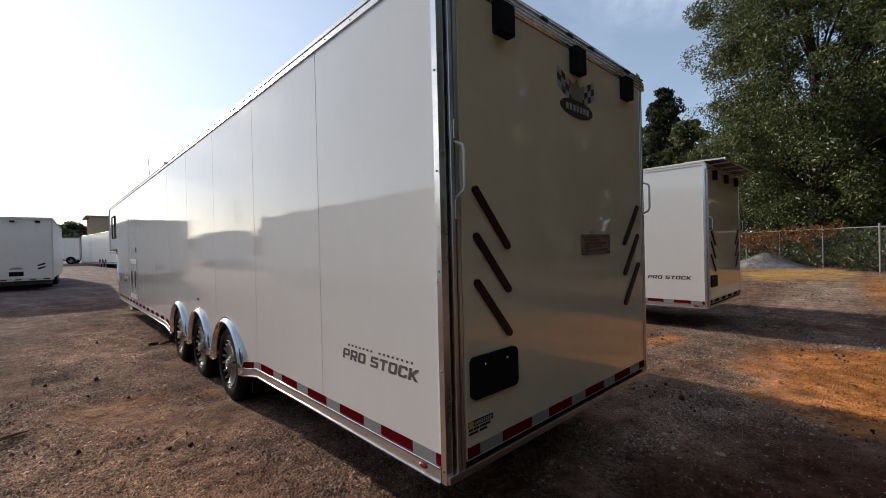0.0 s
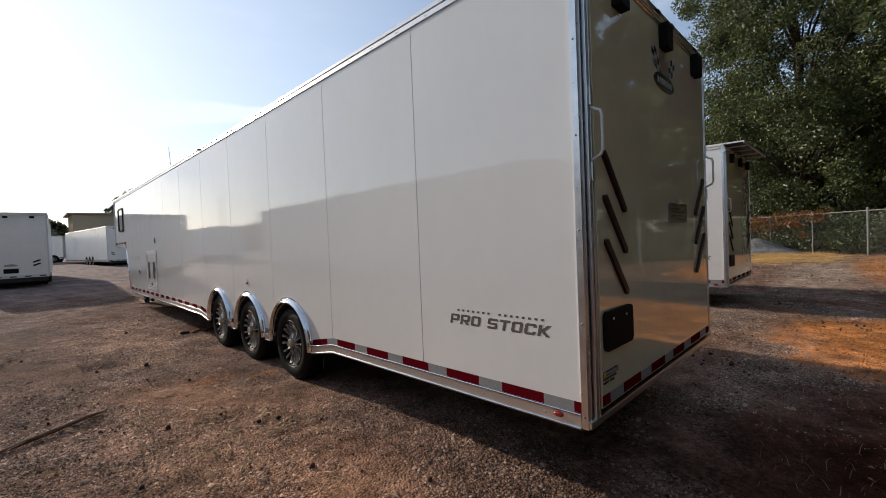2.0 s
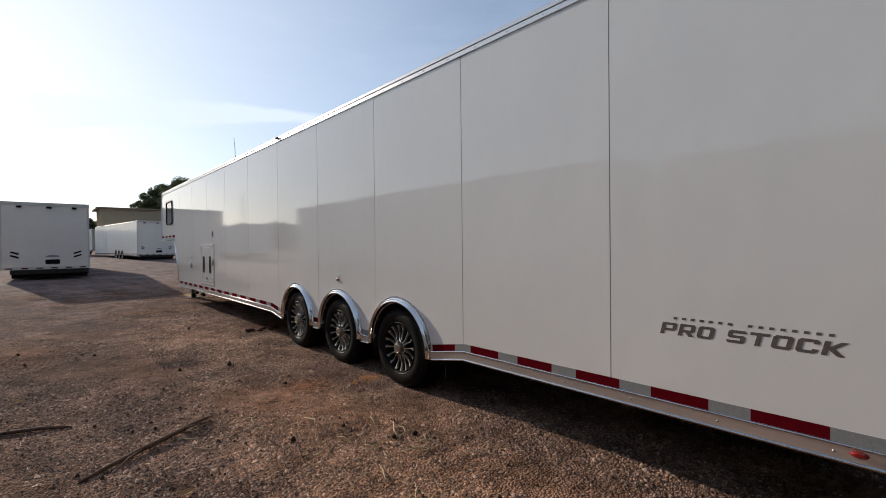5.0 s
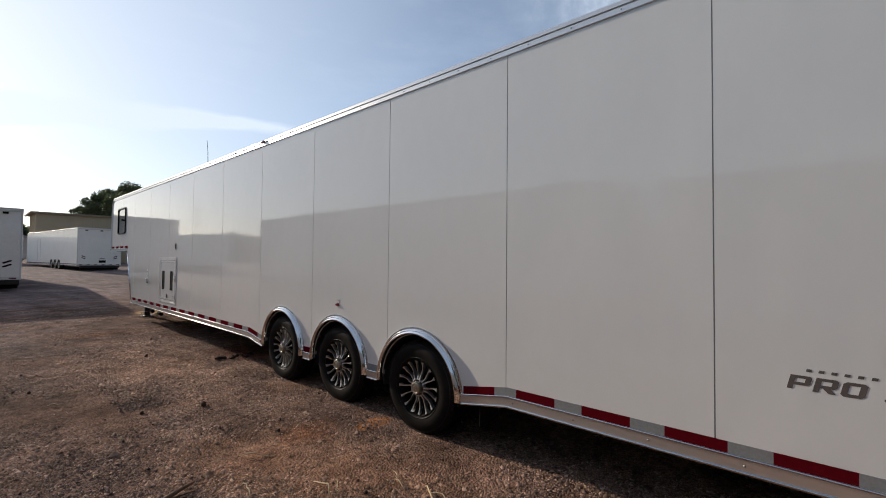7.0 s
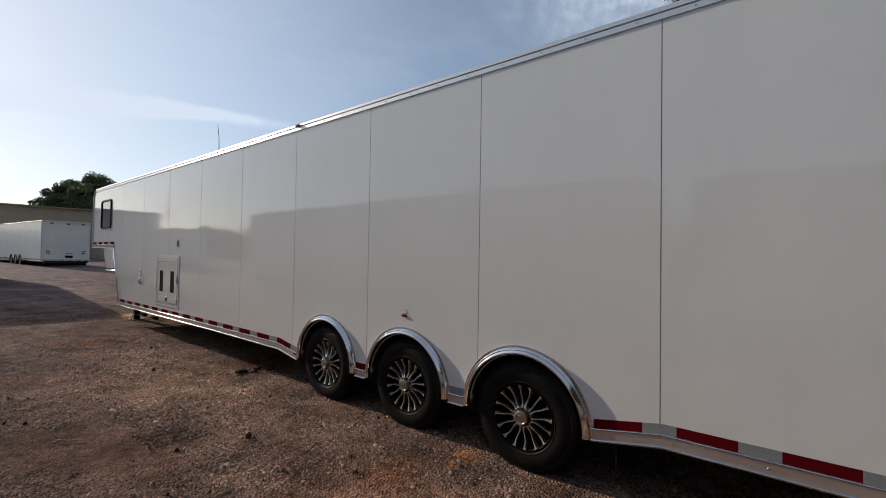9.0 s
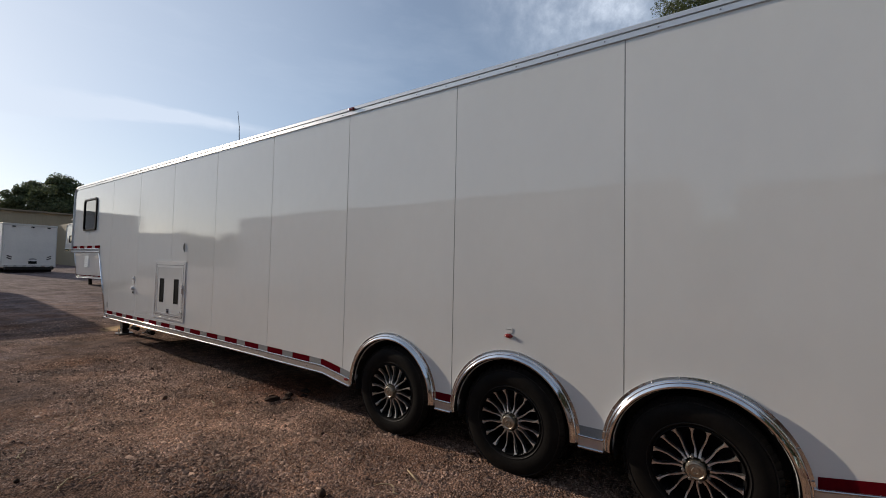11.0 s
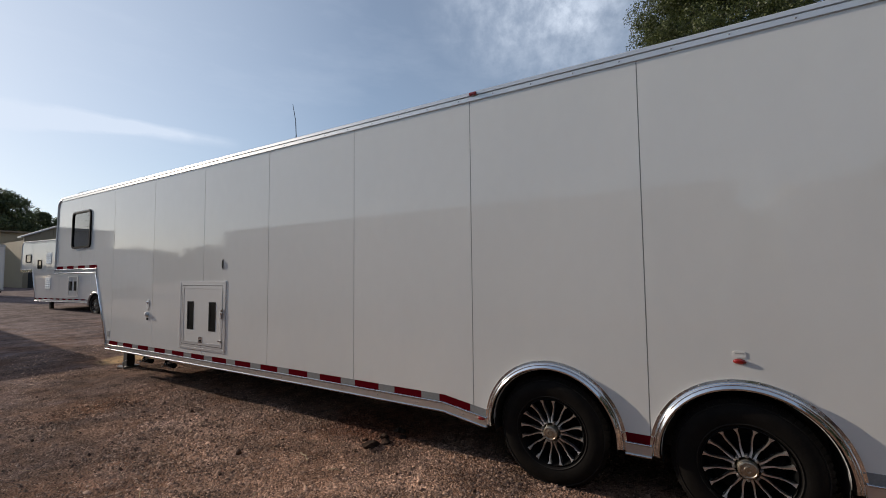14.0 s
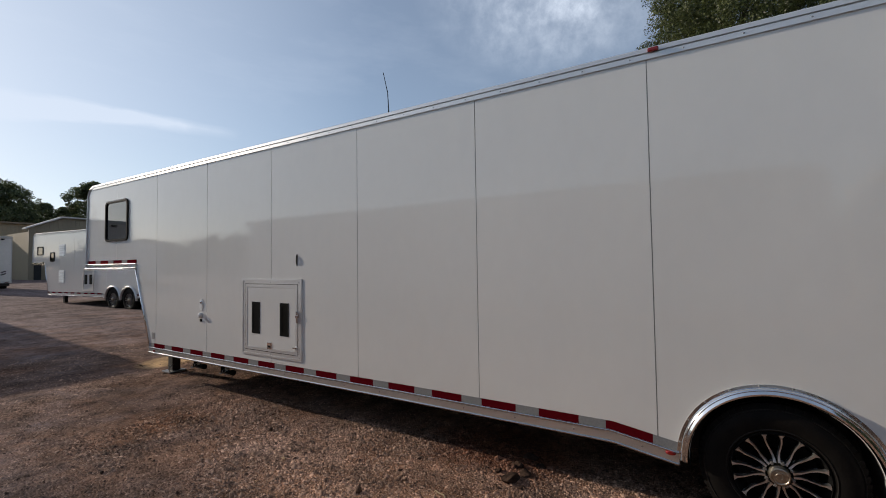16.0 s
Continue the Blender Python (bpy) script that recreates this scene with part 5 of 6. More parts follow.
def stepped_shed(m, label):
    """A ribbed shed front with a sloping shoulder, an eave trim and two openings."""
    root = thing("metal_shed", m, label, "building")
    prof = [(0, -0.5), (17, -0.5), (17, 5.55), (2.2, 5.55), (0, 4.55)]
    part("wall", Shape().slab(prof, 0.0, 0.2, axis="y"), tan_metal, root)
    part("side_wall", Shape().box(0.0, 0.2, -0.5, 0.2, 9, 4.2), tan_metal, root)
    part("roof", Shape().slab([(-0.3, 4.40), (2.2, 5.57), (17.3, 5.57), (17.3, 5.69), (2.15, 5.69), (-0.3, 4.52)], -0.30, 0.6, axis="y"), roof_metal, root, "pale metal roof trim")
    ribs = Shape()
    for k in range(55):
        x = 0.12 + 0.305 * k
        ribs.box(x, -0.035, -0.5, x + 0.06, 0.002, min(5.52, 4.53 + x * 0.454))
    tagged(part("cladding_rib", ribs, tan_metal, root), kind="stuff")
    # Opening is a black sheet on the wall, painted as dark interior.
    part("dark_doorway_sheet", Shape().box(0.35, -0.05, -0.4, 0.85, -0.036, 2.9), chassis, root)
    door = part("roller_door", Shape().box(1.1, -0.09, -0.4, 2.9, -0.036, 2.5), galvanised, root, "grey roller door")
    for k in range(8):
        part("door_slat", Shape().box(1.12, -0.11, 0.05 + 0.3 * k, 2.88, -0.088, 0.10 + 0.3 * k), galvanised, door)
    return root


stepped_shed(stand(9.8, 55.0), "pale ribbed metal shed with a sloping shoulder and white trim")


# aerial mast beyond the yard
mast = thing("aerial_mast", stand(-26.0, 88.0), "tall thin aerial mast with cross bars", "aerial mast")
part("pole", Shape().tube([(0, 0, -0.2), (0, 0, 7.0), (0, 0, 10.9)], [0.10, 0.08, 0.06], 8), fence_steel, mast, smooth="sharp")
for z, half in ((6.6, 0.7), (7.6, 0.9), (8.6, 0.7), (9.5, 0.8), (10.4, 0.6)):
    part("cross_bar", Shape().tube([(-half, -half * 0.3, z), (half, half * 0.3, z + 0.12)], 0.035, 6), fence_steel, mast)


# ---- trees ----
def leaves(name, centres, radii, count, size, mat, flat=0.75):
    """Many small leaf blades scattered in clumps."""
    rng = np.random.default_rng(len(name) + count)
    pick = rng.integers(0, len(centres), count)
    c, r = np.asarray(centres)[pick], np.asarray(radii)[pick]
    d = rng.normal(size=(count, 3))
    d /= np.linalg.norm(d, axis=1, keepdims=True)
    pos = c + d * (r * rng.uniform(0.35, 1.0, count) ** 0.6)[:, None] * np.array([1, 1, flat])
    u = rng.normal(size=(count, 3))
    u /= np.linalg.norm(u, axis=1, keepdims=True)
    w = np.cross(u, rng.normal(size=(count, 3)))
    w /= np.linalg.norm(w, axis=1, keepdims=True)
    s = (size * rng.uniform(0.6, 1.4, count))[:, None]
    quad = np.stack([pos - u * s, pos + w * s * 0.5, pos + u * s, pos - w * s * 0.5], axis=1).reshape(-1, 3)
    return raw(name, quad, np.arange(count * 4).reshape(-1, 4), mat)


def tree(m, label, height, spread, trunk_r, count, leaf, mat=None, seed=1, low=0.25, clumps=60, conic=0.0, group="", bulge=0.7):
    """A tapered trunk with limbs and a crown of clumps."""
    rng = random.Random(seed)
    root = thing("tree", m, label, "tree", group)
    wood = Shape()
    pts = [(0, 0, -0.3)]
    for k in range(1, 7):
        pts.append((rng.uniform(-0.15, 0.15) * k * 0.4, rng.uniform(-0.15, 0.15) * k * 0.4, height * 0.85 * k / 6))
    wood.tube(pts, [trunk_r * (1 - 0.85 * k / 6) for k in range(7)], 9)
    centres, radii = [], []
    lobes = [rng.uniform(0.68, 1.12) for _ in range(9)]
    for k in range(clumps):
        u = rng.random() ** 0.8
        z = height * (low + (0.97 - low) * u)
        out_r = spread * ((1 - u) ** 0.6 if conic else math.sin(math.pi * min(0.98, 0.18 + 0.80 * u)) ** bulge)
        a, rr = rng.uniform(0, math.tau), out_r * math.sqrt(rng.uniform(0.12, 1.0))
        rr *= lobes[int(a / math.tau * 9) % 9] * rng.uniform(0.9, 1.1)
        p = (math.cos(a) * rr, math.sin(a) * rr, z)
        centres.append(p)
        radii.append(spread * rng.uniform(0.09, 0.27) * (0.65 if conic else 1.0))
        if k % (3 if clumps < 150 else 9) == 0:
            i = min(5, max(1, int(6 * (z / height - 0.12))))
            b = Vector(pts[i])
            mid = b.lerp(Vector(p), 0.5) + Vector((0, 0, 0.05 * height * 0.4))
            wood.tube([b, mid, p], [trunk_r * 0.28, trunk_r * 0.16, trunk_r * 0.05], 5)
    part("trunk", wood, bark, root, smooth=True)
    part("crown", leaves("crown", centres, radii, count, leaf, mat or leaf_green), None, root)
    return root


FENCE_TREE = "tall broad-leaved tree with dense dark foliage behind the fence"
tree(stand(36.0, 1.9), FENCE_TREE, 29.0, 7.5, 0.36, 390000, 0.086, leaf_green, 3, 0.07, 640, bulge=0.38)
tree(stand(33.0, -8.0), FENCE_TREE, 21.0, 7.0, 0.42, 110000, 0.125, leaf_green, 4, 0.06, 300)
tree(stand(45.0, 14.2), "slender dark tree showing above the trailer roofs", 17.5, 4.2, 0.25, 36000, 0.14, leaf_dark, 5, 0.1, 260, conic=1)
tree(stand(42.0, 11.2), "small leafy tree at the wood's edge", 12.5, 3.4, 0.2, 30000, 0.14, leaf_green, 6, 0.05, 110)

# woods: two kinds of tree, repeated along the edges of the yard
wood_a = tree(stand(44.0, -1.0), "leafy woodland tree behind the yard", 14.0, 5.5, 0.3, 11000, 0.42, leaf_dark, 11, 0.04, 90, group="woodland edge")
wood_b = tree(stand(49.0, 9.0), "leafy woodland tree behind the yard", 12.0, 5.0, 0.28, 10000, 0.42, leaf_dark, 12, 0.04, 80, group="woodland edge")
spots = [(41, -12, 1), (52, 18, 0), (48, 2, 1), (45, -6, 0), (33, -17, 1), (27.5, -14, 0), (23, -17, 1), (18, -15.5, 0), (12.5, -17.5, 1), (7, -16.5, 0), (1, -19, 1), (-6, -18, 0), (-13, -19, 1), (30, -22, 0), (20, -24, 1), (9, -25, 0), (-23, -24, 0), (2, -27, 1), (55, 8, 0), (52, -3, 1)]
for k, (x, y, kind) in enumerate(spots):
    copy_thing(wood_b if kind else wood_a, stand(x, y, 47.0 * k) @ Matrix.Diagonal((1.0, 1.0, (1.45 if y < -10 else 1.0) + 0.06 * (k % 5), 1.0)))
far_a = tree(stand(16.0, 90.0), "far green tree beyond the sheds", 12.9, 5.2, 0.32, 34000, 0.15, leaf_far, 21, 0.12, 170, group="trees beyond the sheds")
far_b = tree(stand(27.0, 92.0), "far green tree beyond the sheds", 14.8, 5.0, 0.32, 32000, 0.15, leaf_far, 22, 0.12, 160, group="trees beyond the sheds")
for k, (x, y, kind, s) in enumerate(((18.0, 97, 1, 0.66), (31.5, 97, 0, 0.85), (34.5, 93, 1, 0.9), (14.6, 99, 1, 0.86), (22.5, 101, 0, 0.55), (19.2, 100, 0, 0.86), (40.0, 95, 0, 1.0), (12.6, 95, 0, 0.88), (21.8, 95, 1, 0.74), (24.6, 96, 0, 0.66), (26.0, 99, 1, 0.74))):
    copy_thing(far_b if kind else far_a, stand(x, y, 60.0 * k) @ Matrix.Diagonal((s, s, s, 1)))
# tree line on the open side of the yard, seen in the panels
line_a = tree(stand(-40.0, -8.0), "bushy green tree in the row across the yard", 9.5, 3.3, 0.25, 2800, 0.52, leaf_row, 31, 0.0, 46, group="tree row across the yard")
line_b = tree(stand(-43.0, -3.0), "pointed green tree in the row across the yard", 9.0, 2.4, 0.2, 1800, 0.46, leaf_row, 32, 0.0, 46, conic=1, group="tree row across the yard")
for k in range(46):
    y = 10.0 + 1.55 * k
    s = 0.44 * (0.80 + 0.10 * ((k * 7) % 5))
    copy_thing(line_b if k % 3 == 1 else line_a, stand(-27.0 - 1.6 * ((k * 5) % 3), y, 31.0 * k) @ Matrix.Diagonal((0.75, 0.75, s, 1)))
for k in range(14):
    copy_thing(line_b if k % 4 == 1 else line_a, stand(-27.0 - 1.5 * (k % 3), 8.0 - 2.1 * k, 53.0 * k) @ Matrix.Diagonal((0.85, 0.85, 0.42 + 0.04 * (k % 4), 1)))
for k in range(20):
    s = (0.44 if k < 12 else 0.80) + 0.05 * (k % 4)
    copy_thing(line_a, Matrix.Translation((0, 0, -1.4)) @ stand(-46.0 + 3.2 * k, 122.0 + 3 * (k % 3), 77.0 * k) @ Matrix.Diagonal((1.9, 1.9, s, 1)))

# ---- chain-link fence, undergrowth and gravel heap ----
def chain_link(name, a, b, height, label, posts):
    """Posts, a top rail and a woven wire net between two points on the ground."""
    a, b = Vector((a[0], a[1], lie(*a))), Vector((b[0], b[1], lie(*b)))
    run = b - a
    size = run.length
    root = thing(name, Matrix.Translation(a) @ run.to_track_quat("X", "Z").to_matrix().to_4x4(), label, "fence")
    for k in range(posts + 1):
        x, r = size * k / posts, (0.045 if k in (0, posts) else 0.030)
        post = part("post", Shape().tube([(x, 0, -0.2), (x, 0, height + (0.10 if k in (0, posts) else 0.02))], r, 10), fence_steel, root, smooth="sharp")
        part("post_cap", Shape().lathe([(height + 0.02, r + 0.006), (height + 0.06, r + 0.004), (height + 0.075, 0.0)], (x, 0, 0.06 if k in (0, posts) else 0.0), 10, axis="z"), fence_steel, post)
    part("top_rail", Shape().tube([(0, 0, height), (size, 0, height)], 0.022, 8), fence_steel, root, smooth="sharp")
    net, step, w = Shape(), 0.11, 0.0011
    x = -height
    while x < size:
        for s in (1, -1):
            p, q = (x, 0.04) if s > 0 else (x, height - 0.02), (x + height, height - 0.02) if s > 0 else (x + height, 0.04)
            (ax, az), (bx, bz) = p, q
            if ax < 0:
                az += (bz - az) * (-ax) / (bx - ax)
                ax = 0
            if bx > size:
                bz -= (bz - az) * (bx - size) / (bx - ax)
                bx = size
            net.add([(ax, -w - s * w, az - w), (bx, -w - s * w, bz - w), (bx, w - s * w, bz), (ax, w - s * w, az), (ax, -s * w, az + 2 * w), (bx, -s * w, bz + 2 * w)], [(0, 1, 2, 3), (3, 2, 5, 4), (4, 5, 1, 0)])
        x += step
    tagged(part("wire_net", net, fence_steel, root, "woven chain-link wire"), kind="stuff")
    return root


chain_link("chain_link_fence", (21.5, -1.2), (33.0, 9.3), 1.75, "grey chain-link fence with galvanised posts", 6)
chain_link("chain_link_fence", (21.5, -1.2), (14.5, -5.0), 1.75, "grey chain-link fence with galvanised posts", 3)


def thicket(name, pts, rad, count, size, mat, label, category):
    ob = new(name, leaves(name, pts, rad, count, size, mat, flat=0.9))
    return tagged(ob, label, category, kind="stuff")


rng = random.Random(8)
row = []
for k in range(80):
    u, off = 14.0 * k / 80, rng.uniform(0.35, 2.2)
    row.append((21.5 + 0.74 * u + 0.67 * off, -1.2 + 0.675 * u - 0.74 * off, lie(22, 2) + rng.uniform(0.25, 1.0)))
vine = [(21.55 + 0.74 * u, -1.25 + 0.675 * u, lie(22, 2) + rng.uniform(1.0, 1.75) - 0.35 * (k % 3 == 0)) for k, u in enumerate([3.2 + 8.5 * k / 60 for k in range(60)])]
vine += [(21.55 + 0.74 * u, -1.25 + 0.675 * u, lie(22, 2) + rng.uniform(1.45, 1.85)) for u in [2.0 + 7.0 * k / 50 for k in range(50)]]
thicket("vines", vine, [rng.uniform(0.10, 0.26) for p in vine], 8200, 0.050, leaf_rust, "rust-coloured vines grown over the fence", "vines")
thicket("undergrowth", row + [(p[0] + 1.4, p[1] - 0.5, p[2] + 0.4) for p in row], [rng.uniform(0.4, 0.9) for _ in range(160)], 50000, 0.066, leaf_weed, "green weeds and brush behind the fence", "undergrowth")
row = [(21.8 - 0.85 * u + rng.uniform(0.3, 1.4), -1.9 - 0.46 * u - rng.uniform(0.3, 1.6), rng.uniform(0.3, 1.0)) for u in [8.0 * k / 44 for k in range(44)]]
thicket("undergrowth", row, [rng.uniform(0.4, 0.8) for _ in row], 20000, 0.066, leaf_weed, "green weeds and brush behind the fence", "undergrowth")


def chips(name, places, sizes, mat, seed, squash=0.66):
    """Crushed stones: jittered pyramids, each sunk a little in the ground."""
    r = np.random.default_rng(seed)
    n = len(places)
    base = np.array([(1.2, 0, -0.4), (-1.2, 0, -0.4), (0, 1.2, -0.4), (0, -1.2, -0.4), (0, 0, 1.2)], dtype=float)
    v = base[None] + r.uniform(-0.5, 0.5, (n, 5, 3))
    v *= (np.asarray(sizes)[:, None] * r.uniform(0.6, 1.25, (n, 3)))[:, None, :]
    v[:, :, 2] *= squash
    a = r.uniform(0, math.tau, n)
    c, s = np.cos(a)[:, None], np.sin(a)[:, None]
    x, y = v[:, :, 0] * c - v[:, :, 1] * s, v[:, :, 0] * s + v[:, :, 1] * c
    v[:, :, 0], v[:, :, 1] = x, y
    v += np.asarray(places)[:, None, :]
    tri = np.array([(0, 2, 4), (2, 1, 4), (1, 3, 4), (3, 0, 4)])
    return raw(name, v.reshape(-1, 3), (tri[None] + 5 * np.arange(n)[:, None, None]).reshape(-1, 3), mat)


def crumbs(name, places, sizes, mat, seed):
    """Rough little balls: seed heads and crumbs of bark."""
    r = np.random.default_rng(seed)
    bm = bmesh.new()
    bmesh.ops.create_icosphere(bm, subdivisions=1, radius=1.0)
    ball = np.array([p.co[:] for p in bm.verts])
    tri = np.array([[q.index for q in f.verts] for f in bm.faces])
    bm.free()
    n, m = len(places), len(ball)
    v = ball[None] * r.uniform(0.72, 1.22, (n, m, 1)) * (np.asarray(sizes)[:, None] * r.uniform(0.75, 1.2, (n, 3)))[:, None, :]
    v += (np.asarray(places) + np.array([0, 0, 0.4]) * np.asarray(sizes)[:, None])[:, None, :]
    return raw(name, v.reshape(-1, 3), (tri[None] + m * np.arange(n)[:, None, None]).reshape(-1, 3), mat)


def stone_material(name, low, high):
    m = bpy.data.materials.new(name)
    m.use_nodes = True
    n, l = m.node_tree.nodes, m.node_tree.links
    g, ramp = n.new("ShaderNodeNewGeometry"), n.new("ShaderNodeValToRGB")
    ramp.color_ramp.elements[0].color, ramp.color_ramp.elements[1].color = (*low, 1), (*high, 1)
    mid = ramp.color_ramp.elements.new(0.6)
    mid.color = (*[(a * 0.55 + b * 0.45) for a, b in zip(low, high)], 1)
    l.new(g.outputs["Random Per Island"], ramp.inputs["Fac"])
    c = n.new("ShaderNodeTexCoord")
    l.new(soil_and_shade_tone(n, l, c.outputs["Object"], ramp.outputs["Color"], 0.85), n["Principled BSDF"].inputs["Base Color"])
    n["Principled BSDF"].inputs["Roughness"].default_value, n["Principled BSDF"].inputs["Specular IOR Level"].default_value = 0.9, 0.2
    return m


gravel_stone = stone_material("crushed_gravel", (0.074, 0.044, 0.033), (0.53, 0.350, 0.256))
clay_clod = stone_material("orange_clay_clods", (0.26, 0.085, 0.03), (0.58, 0.25, 0.09))
pale_stone = stone_material("pale_limestone_chips", (0.070, 0.042, 0.031), (0.50, 0.365, 0.275))
dark_clod = stone_material("dark_soil_clods", (0.034, 0.021, 0.015), (0.120, 0.074, 0.052))


def in_clay(x, y):
    # Keeps pale gravel off the red earth that carries painted shade.
    if ((x - 1.2) / 2.6) ** 2 + ((y + 1.9) / 1.9) ** 2 < 0.9 + 0.4 * noise.noise((x * 1.2, y * 1.2, 9.0)):
        return True
    return ((x - 5.2) / 2.5) ** 2 + ((y + 2.3) / 2.4) ** 2 < 0.85 + 0.35 * noise.noise((x * 1.5, y * 1.5, 2.0))


def strew(n, box, size, seed, gaps=0.0, gap_scale=0.9, clay=None):
    """Places and sizes of n small pieces over part of the ground, thinner in patches."""
    r = random.Random(seed)
    places, sizes = [], []
    while len(places) < n:
        x, y = r.uniform(box[0], box[1]), r.uniform(box[2], box[3])
        if gaps and noise.noise((x * gap_scale, y * gap_scale, seed)) * 0.5 + 0.5 < gaps * r.uniform(0.75, 1.15):
            continue
        if clay is not None and in_clay(x, y) != clay and r.random() < 0.9:
            continue
        if ((x - 0.40) / 0.85) ** 2 + ((y - 13.1) / 0.48) ** 2 < 0.8 and r.random() < 0.9:
            continue
        s = size * r.lognormvariate(0, 0.38)
        places.append((x, y, ground_z(x, y) + s * 0.15))
        sizes.append(s)
    return places, sizes


def litter(name, n, box, size, mat, seed, label, gaps=0.0, clay=None):
    make = crumbs if name in ("bark_crumbs", "soil_clods") else chips
    ob = new(name, make(name, *strew(n, box, size, seed, gaps, clay=clay), mat, seed))
    return tagged(ob, label, "gravel", kind="stuff")


litter("gravel", 135000, (-3.9, 0.6, -1.0, 8.0), 0.0052, gravel_stone, 31, "loose grey-brown crushed gravel lying on the dirt", 0.45)
litter("gravel", 52000, (-5.0, 1.2, 8.0, 15.0), 0.0058, gravel_stone, 32, "loose grey-brown crushed gravel lying on the dirt", 0.36)
litter("gravel", 52000, (0.8, 9.5, -3.2, 1.4), 0.0062, pale_stone, 33, "loose pale gravel between the trailers", 0.53, clay=False)
litter("gravel", 9000, (9.0, 21.0, -2.4, 1.8), 0.011, pale_stone, 39, "loose pale gravel beside the far trailer", 0.50)
litter("gravel", 9000, (-2.2, 0.2, -0.9, 5.0), 0.0068, gravel_stone, 40, "coarser crushed gravel along the trailer", 0.50)
litter("gravel", 16000, (-1.5, 0.25, 5.4, 10.5), 0.0074, gravel_stone, 36, "coarser crushed gravel along the trailer", 0.48)
litter("clay_clods", 6500, (3.0, 7.4, -3.8, -0.2), 0.0085, clay_clod, 34, "crumbled orange clay on the ground", 0.42, clay=True)
litter("bark_crumbs", 420, (2.2, 8.5, -3.2, 1.4), 0.009, dark_clod, 37, "dark bark and leaf crumbs on the ground", 0.55)
litter("soil_clods", 320, (-4.6, 0.6, -1.0, 10.0), 0.0065, dark_clod, 35, "dark crumbs of soil and bark on the gravel", 0.5)

# heap of gravel by the fence
heap_stone = stone_material("grey_heap_gravel", (0.16, 0.15, 0.14), (0.34, 0.32, 0.30))
heap = []
hr = random.Random(5)
for k in range(4200):
    a, d = hr.uniform(0, math.tau), 1.55 * math.sqrt(hr.random())
    heap.append((24.3 + d * math.cos(a), 2.75 + d * math.sin(a) * 1.1, lie(24, 3) + 0.74 * max(0.0, 1 - d / 1.55) ** 1.15 + hr.uniform(-0.02, 0.02)))
cone = Shape()
rings = 7
cone.add([(24.3, 2.75, lie(24, 3) + 0.72)] + [(24.3 + 1.6 * (i + 1) / rings * math.cos(a), 2.75 + 1.75 * (i + 1) / rings * math.sin(a), lie(24, 3) + 0.72 * max(0.0, 1 - (i + 1) / rings) ** 1.15 - (0.05 if i == rings - 1 else 0.0)) for i in range(rings) for a in [math.tau * j / 24 for j in range(24)]],
         [(0, 1 + j, 1 + (j + 1) % 24) for j in range(24)] + [(1 + 24 * i + j, 1 + 24 * (i + 1) + j, 1 + 24 * (i + 1) + (j + 1) % 24, 1 + 24 * i + (j + 1) % 24) for i in range(rings - 1) for j in range(24)])
pile = thing("gravel_pile", Matrix(), "heap of pale grey gravel beside the fence", "gravel pile")
part("core", cone, heap_stone, pile)
tagged(part("loose_gravel", chips("loose_gravel", heap, [0.026 * hr.uniform(0.6, 1.4) for _ in heap], heap_stone, 9), None, pile), kind="stuff")


def blades(name, n, box, size, mat, seed, label, category, upright=1.0, gaps=0.5):
    """Blades of grass or straw: narrow bent strips."""
    r = random.Random(seed)
    v, f = [], []
    while len(f) < 2 * n:
        x, y = r.uniform(box[0], box[1]), r.uniform(box[2], box[3])
        if noise.noise((x * 0.8, y * 0.8, seed)) * 0.5 + 0.5 < gaps * r.uniform(0.8, 1.15):
            continue
        a, h, w = r.uniform(0, math.tau), size * r.uniform(0.5, 1.3), 0.0012 + size * 0.014
        d, z = Vector((math.cos(a), math.sin(a), 0)), ground_z(x, y) + 0.004
        p = Vector((x, y, z))
        side = Vector((-d.y, d.x, 0)) * w
        lean = h * (1 - upright) + h * 0.35 * r.random()
        mid = p + d * lean * 0.45 + Vector((0, 0, h * upright * 0.6 + 0.006 * r.random()))
        tip = p + d * lean + side * r.uniform(-6, 6) * (1 - upright) + Vector((0, 0, h * upright * 0.9))
        o = len(v)
        v += [p - side, p + side, mid + side * 0.8, mid - side * 0.8, tip + side * 0.25, tip - side * 0.25]
        f += [(o, o + 1, o + 2, o + 3), (o + 3, o + 2, o + 4, o + 5)]
    return tagged(new(name, raw(name, [tuple(p) for p in v], f, mat)), label, category, kind="stuff")


blades("dry_grass", 9000, (17.5, 23.5, -0.2, 3.8), 0.085, grass_dry, 41, "dry yellow grass in front of the fence", "grass", 0.7, 0.50)
blades("dry_grass", 2500, (12.0, 21.0, -4.5, -0.9), 0.06, grass_dry, 42, "dry yellow grass in front of the fence", "grass", 0.6, 0.56)
blades("straw", 620, (-4.0, 0.3, -0.8, 9.0), 0.055, leaf_litter, 43, "scattered bits of dry straw on the gravel", "straw", 0.03, 0.52)
blades("straw", 900, (3.2, 7.2, -3.6, 0.9), 0.10, grass_dry, 45, "scattered dry straw on the clay", "straw", 0.06, 0.5)
blades("weeds", 1500, (0.6, 6.0, -3.6, -0.5), 0.07, leaf_litter, 44, "thin dry weeds in the shade behind the trailer", "weeds", 0.6, 0.5)


litter("bark_crumbs", 105, (-3.6, -0.2, -0.6, 8.0), 0.0120, dark_clod, 38, "dark seed balls and bark scattered on the gravel")
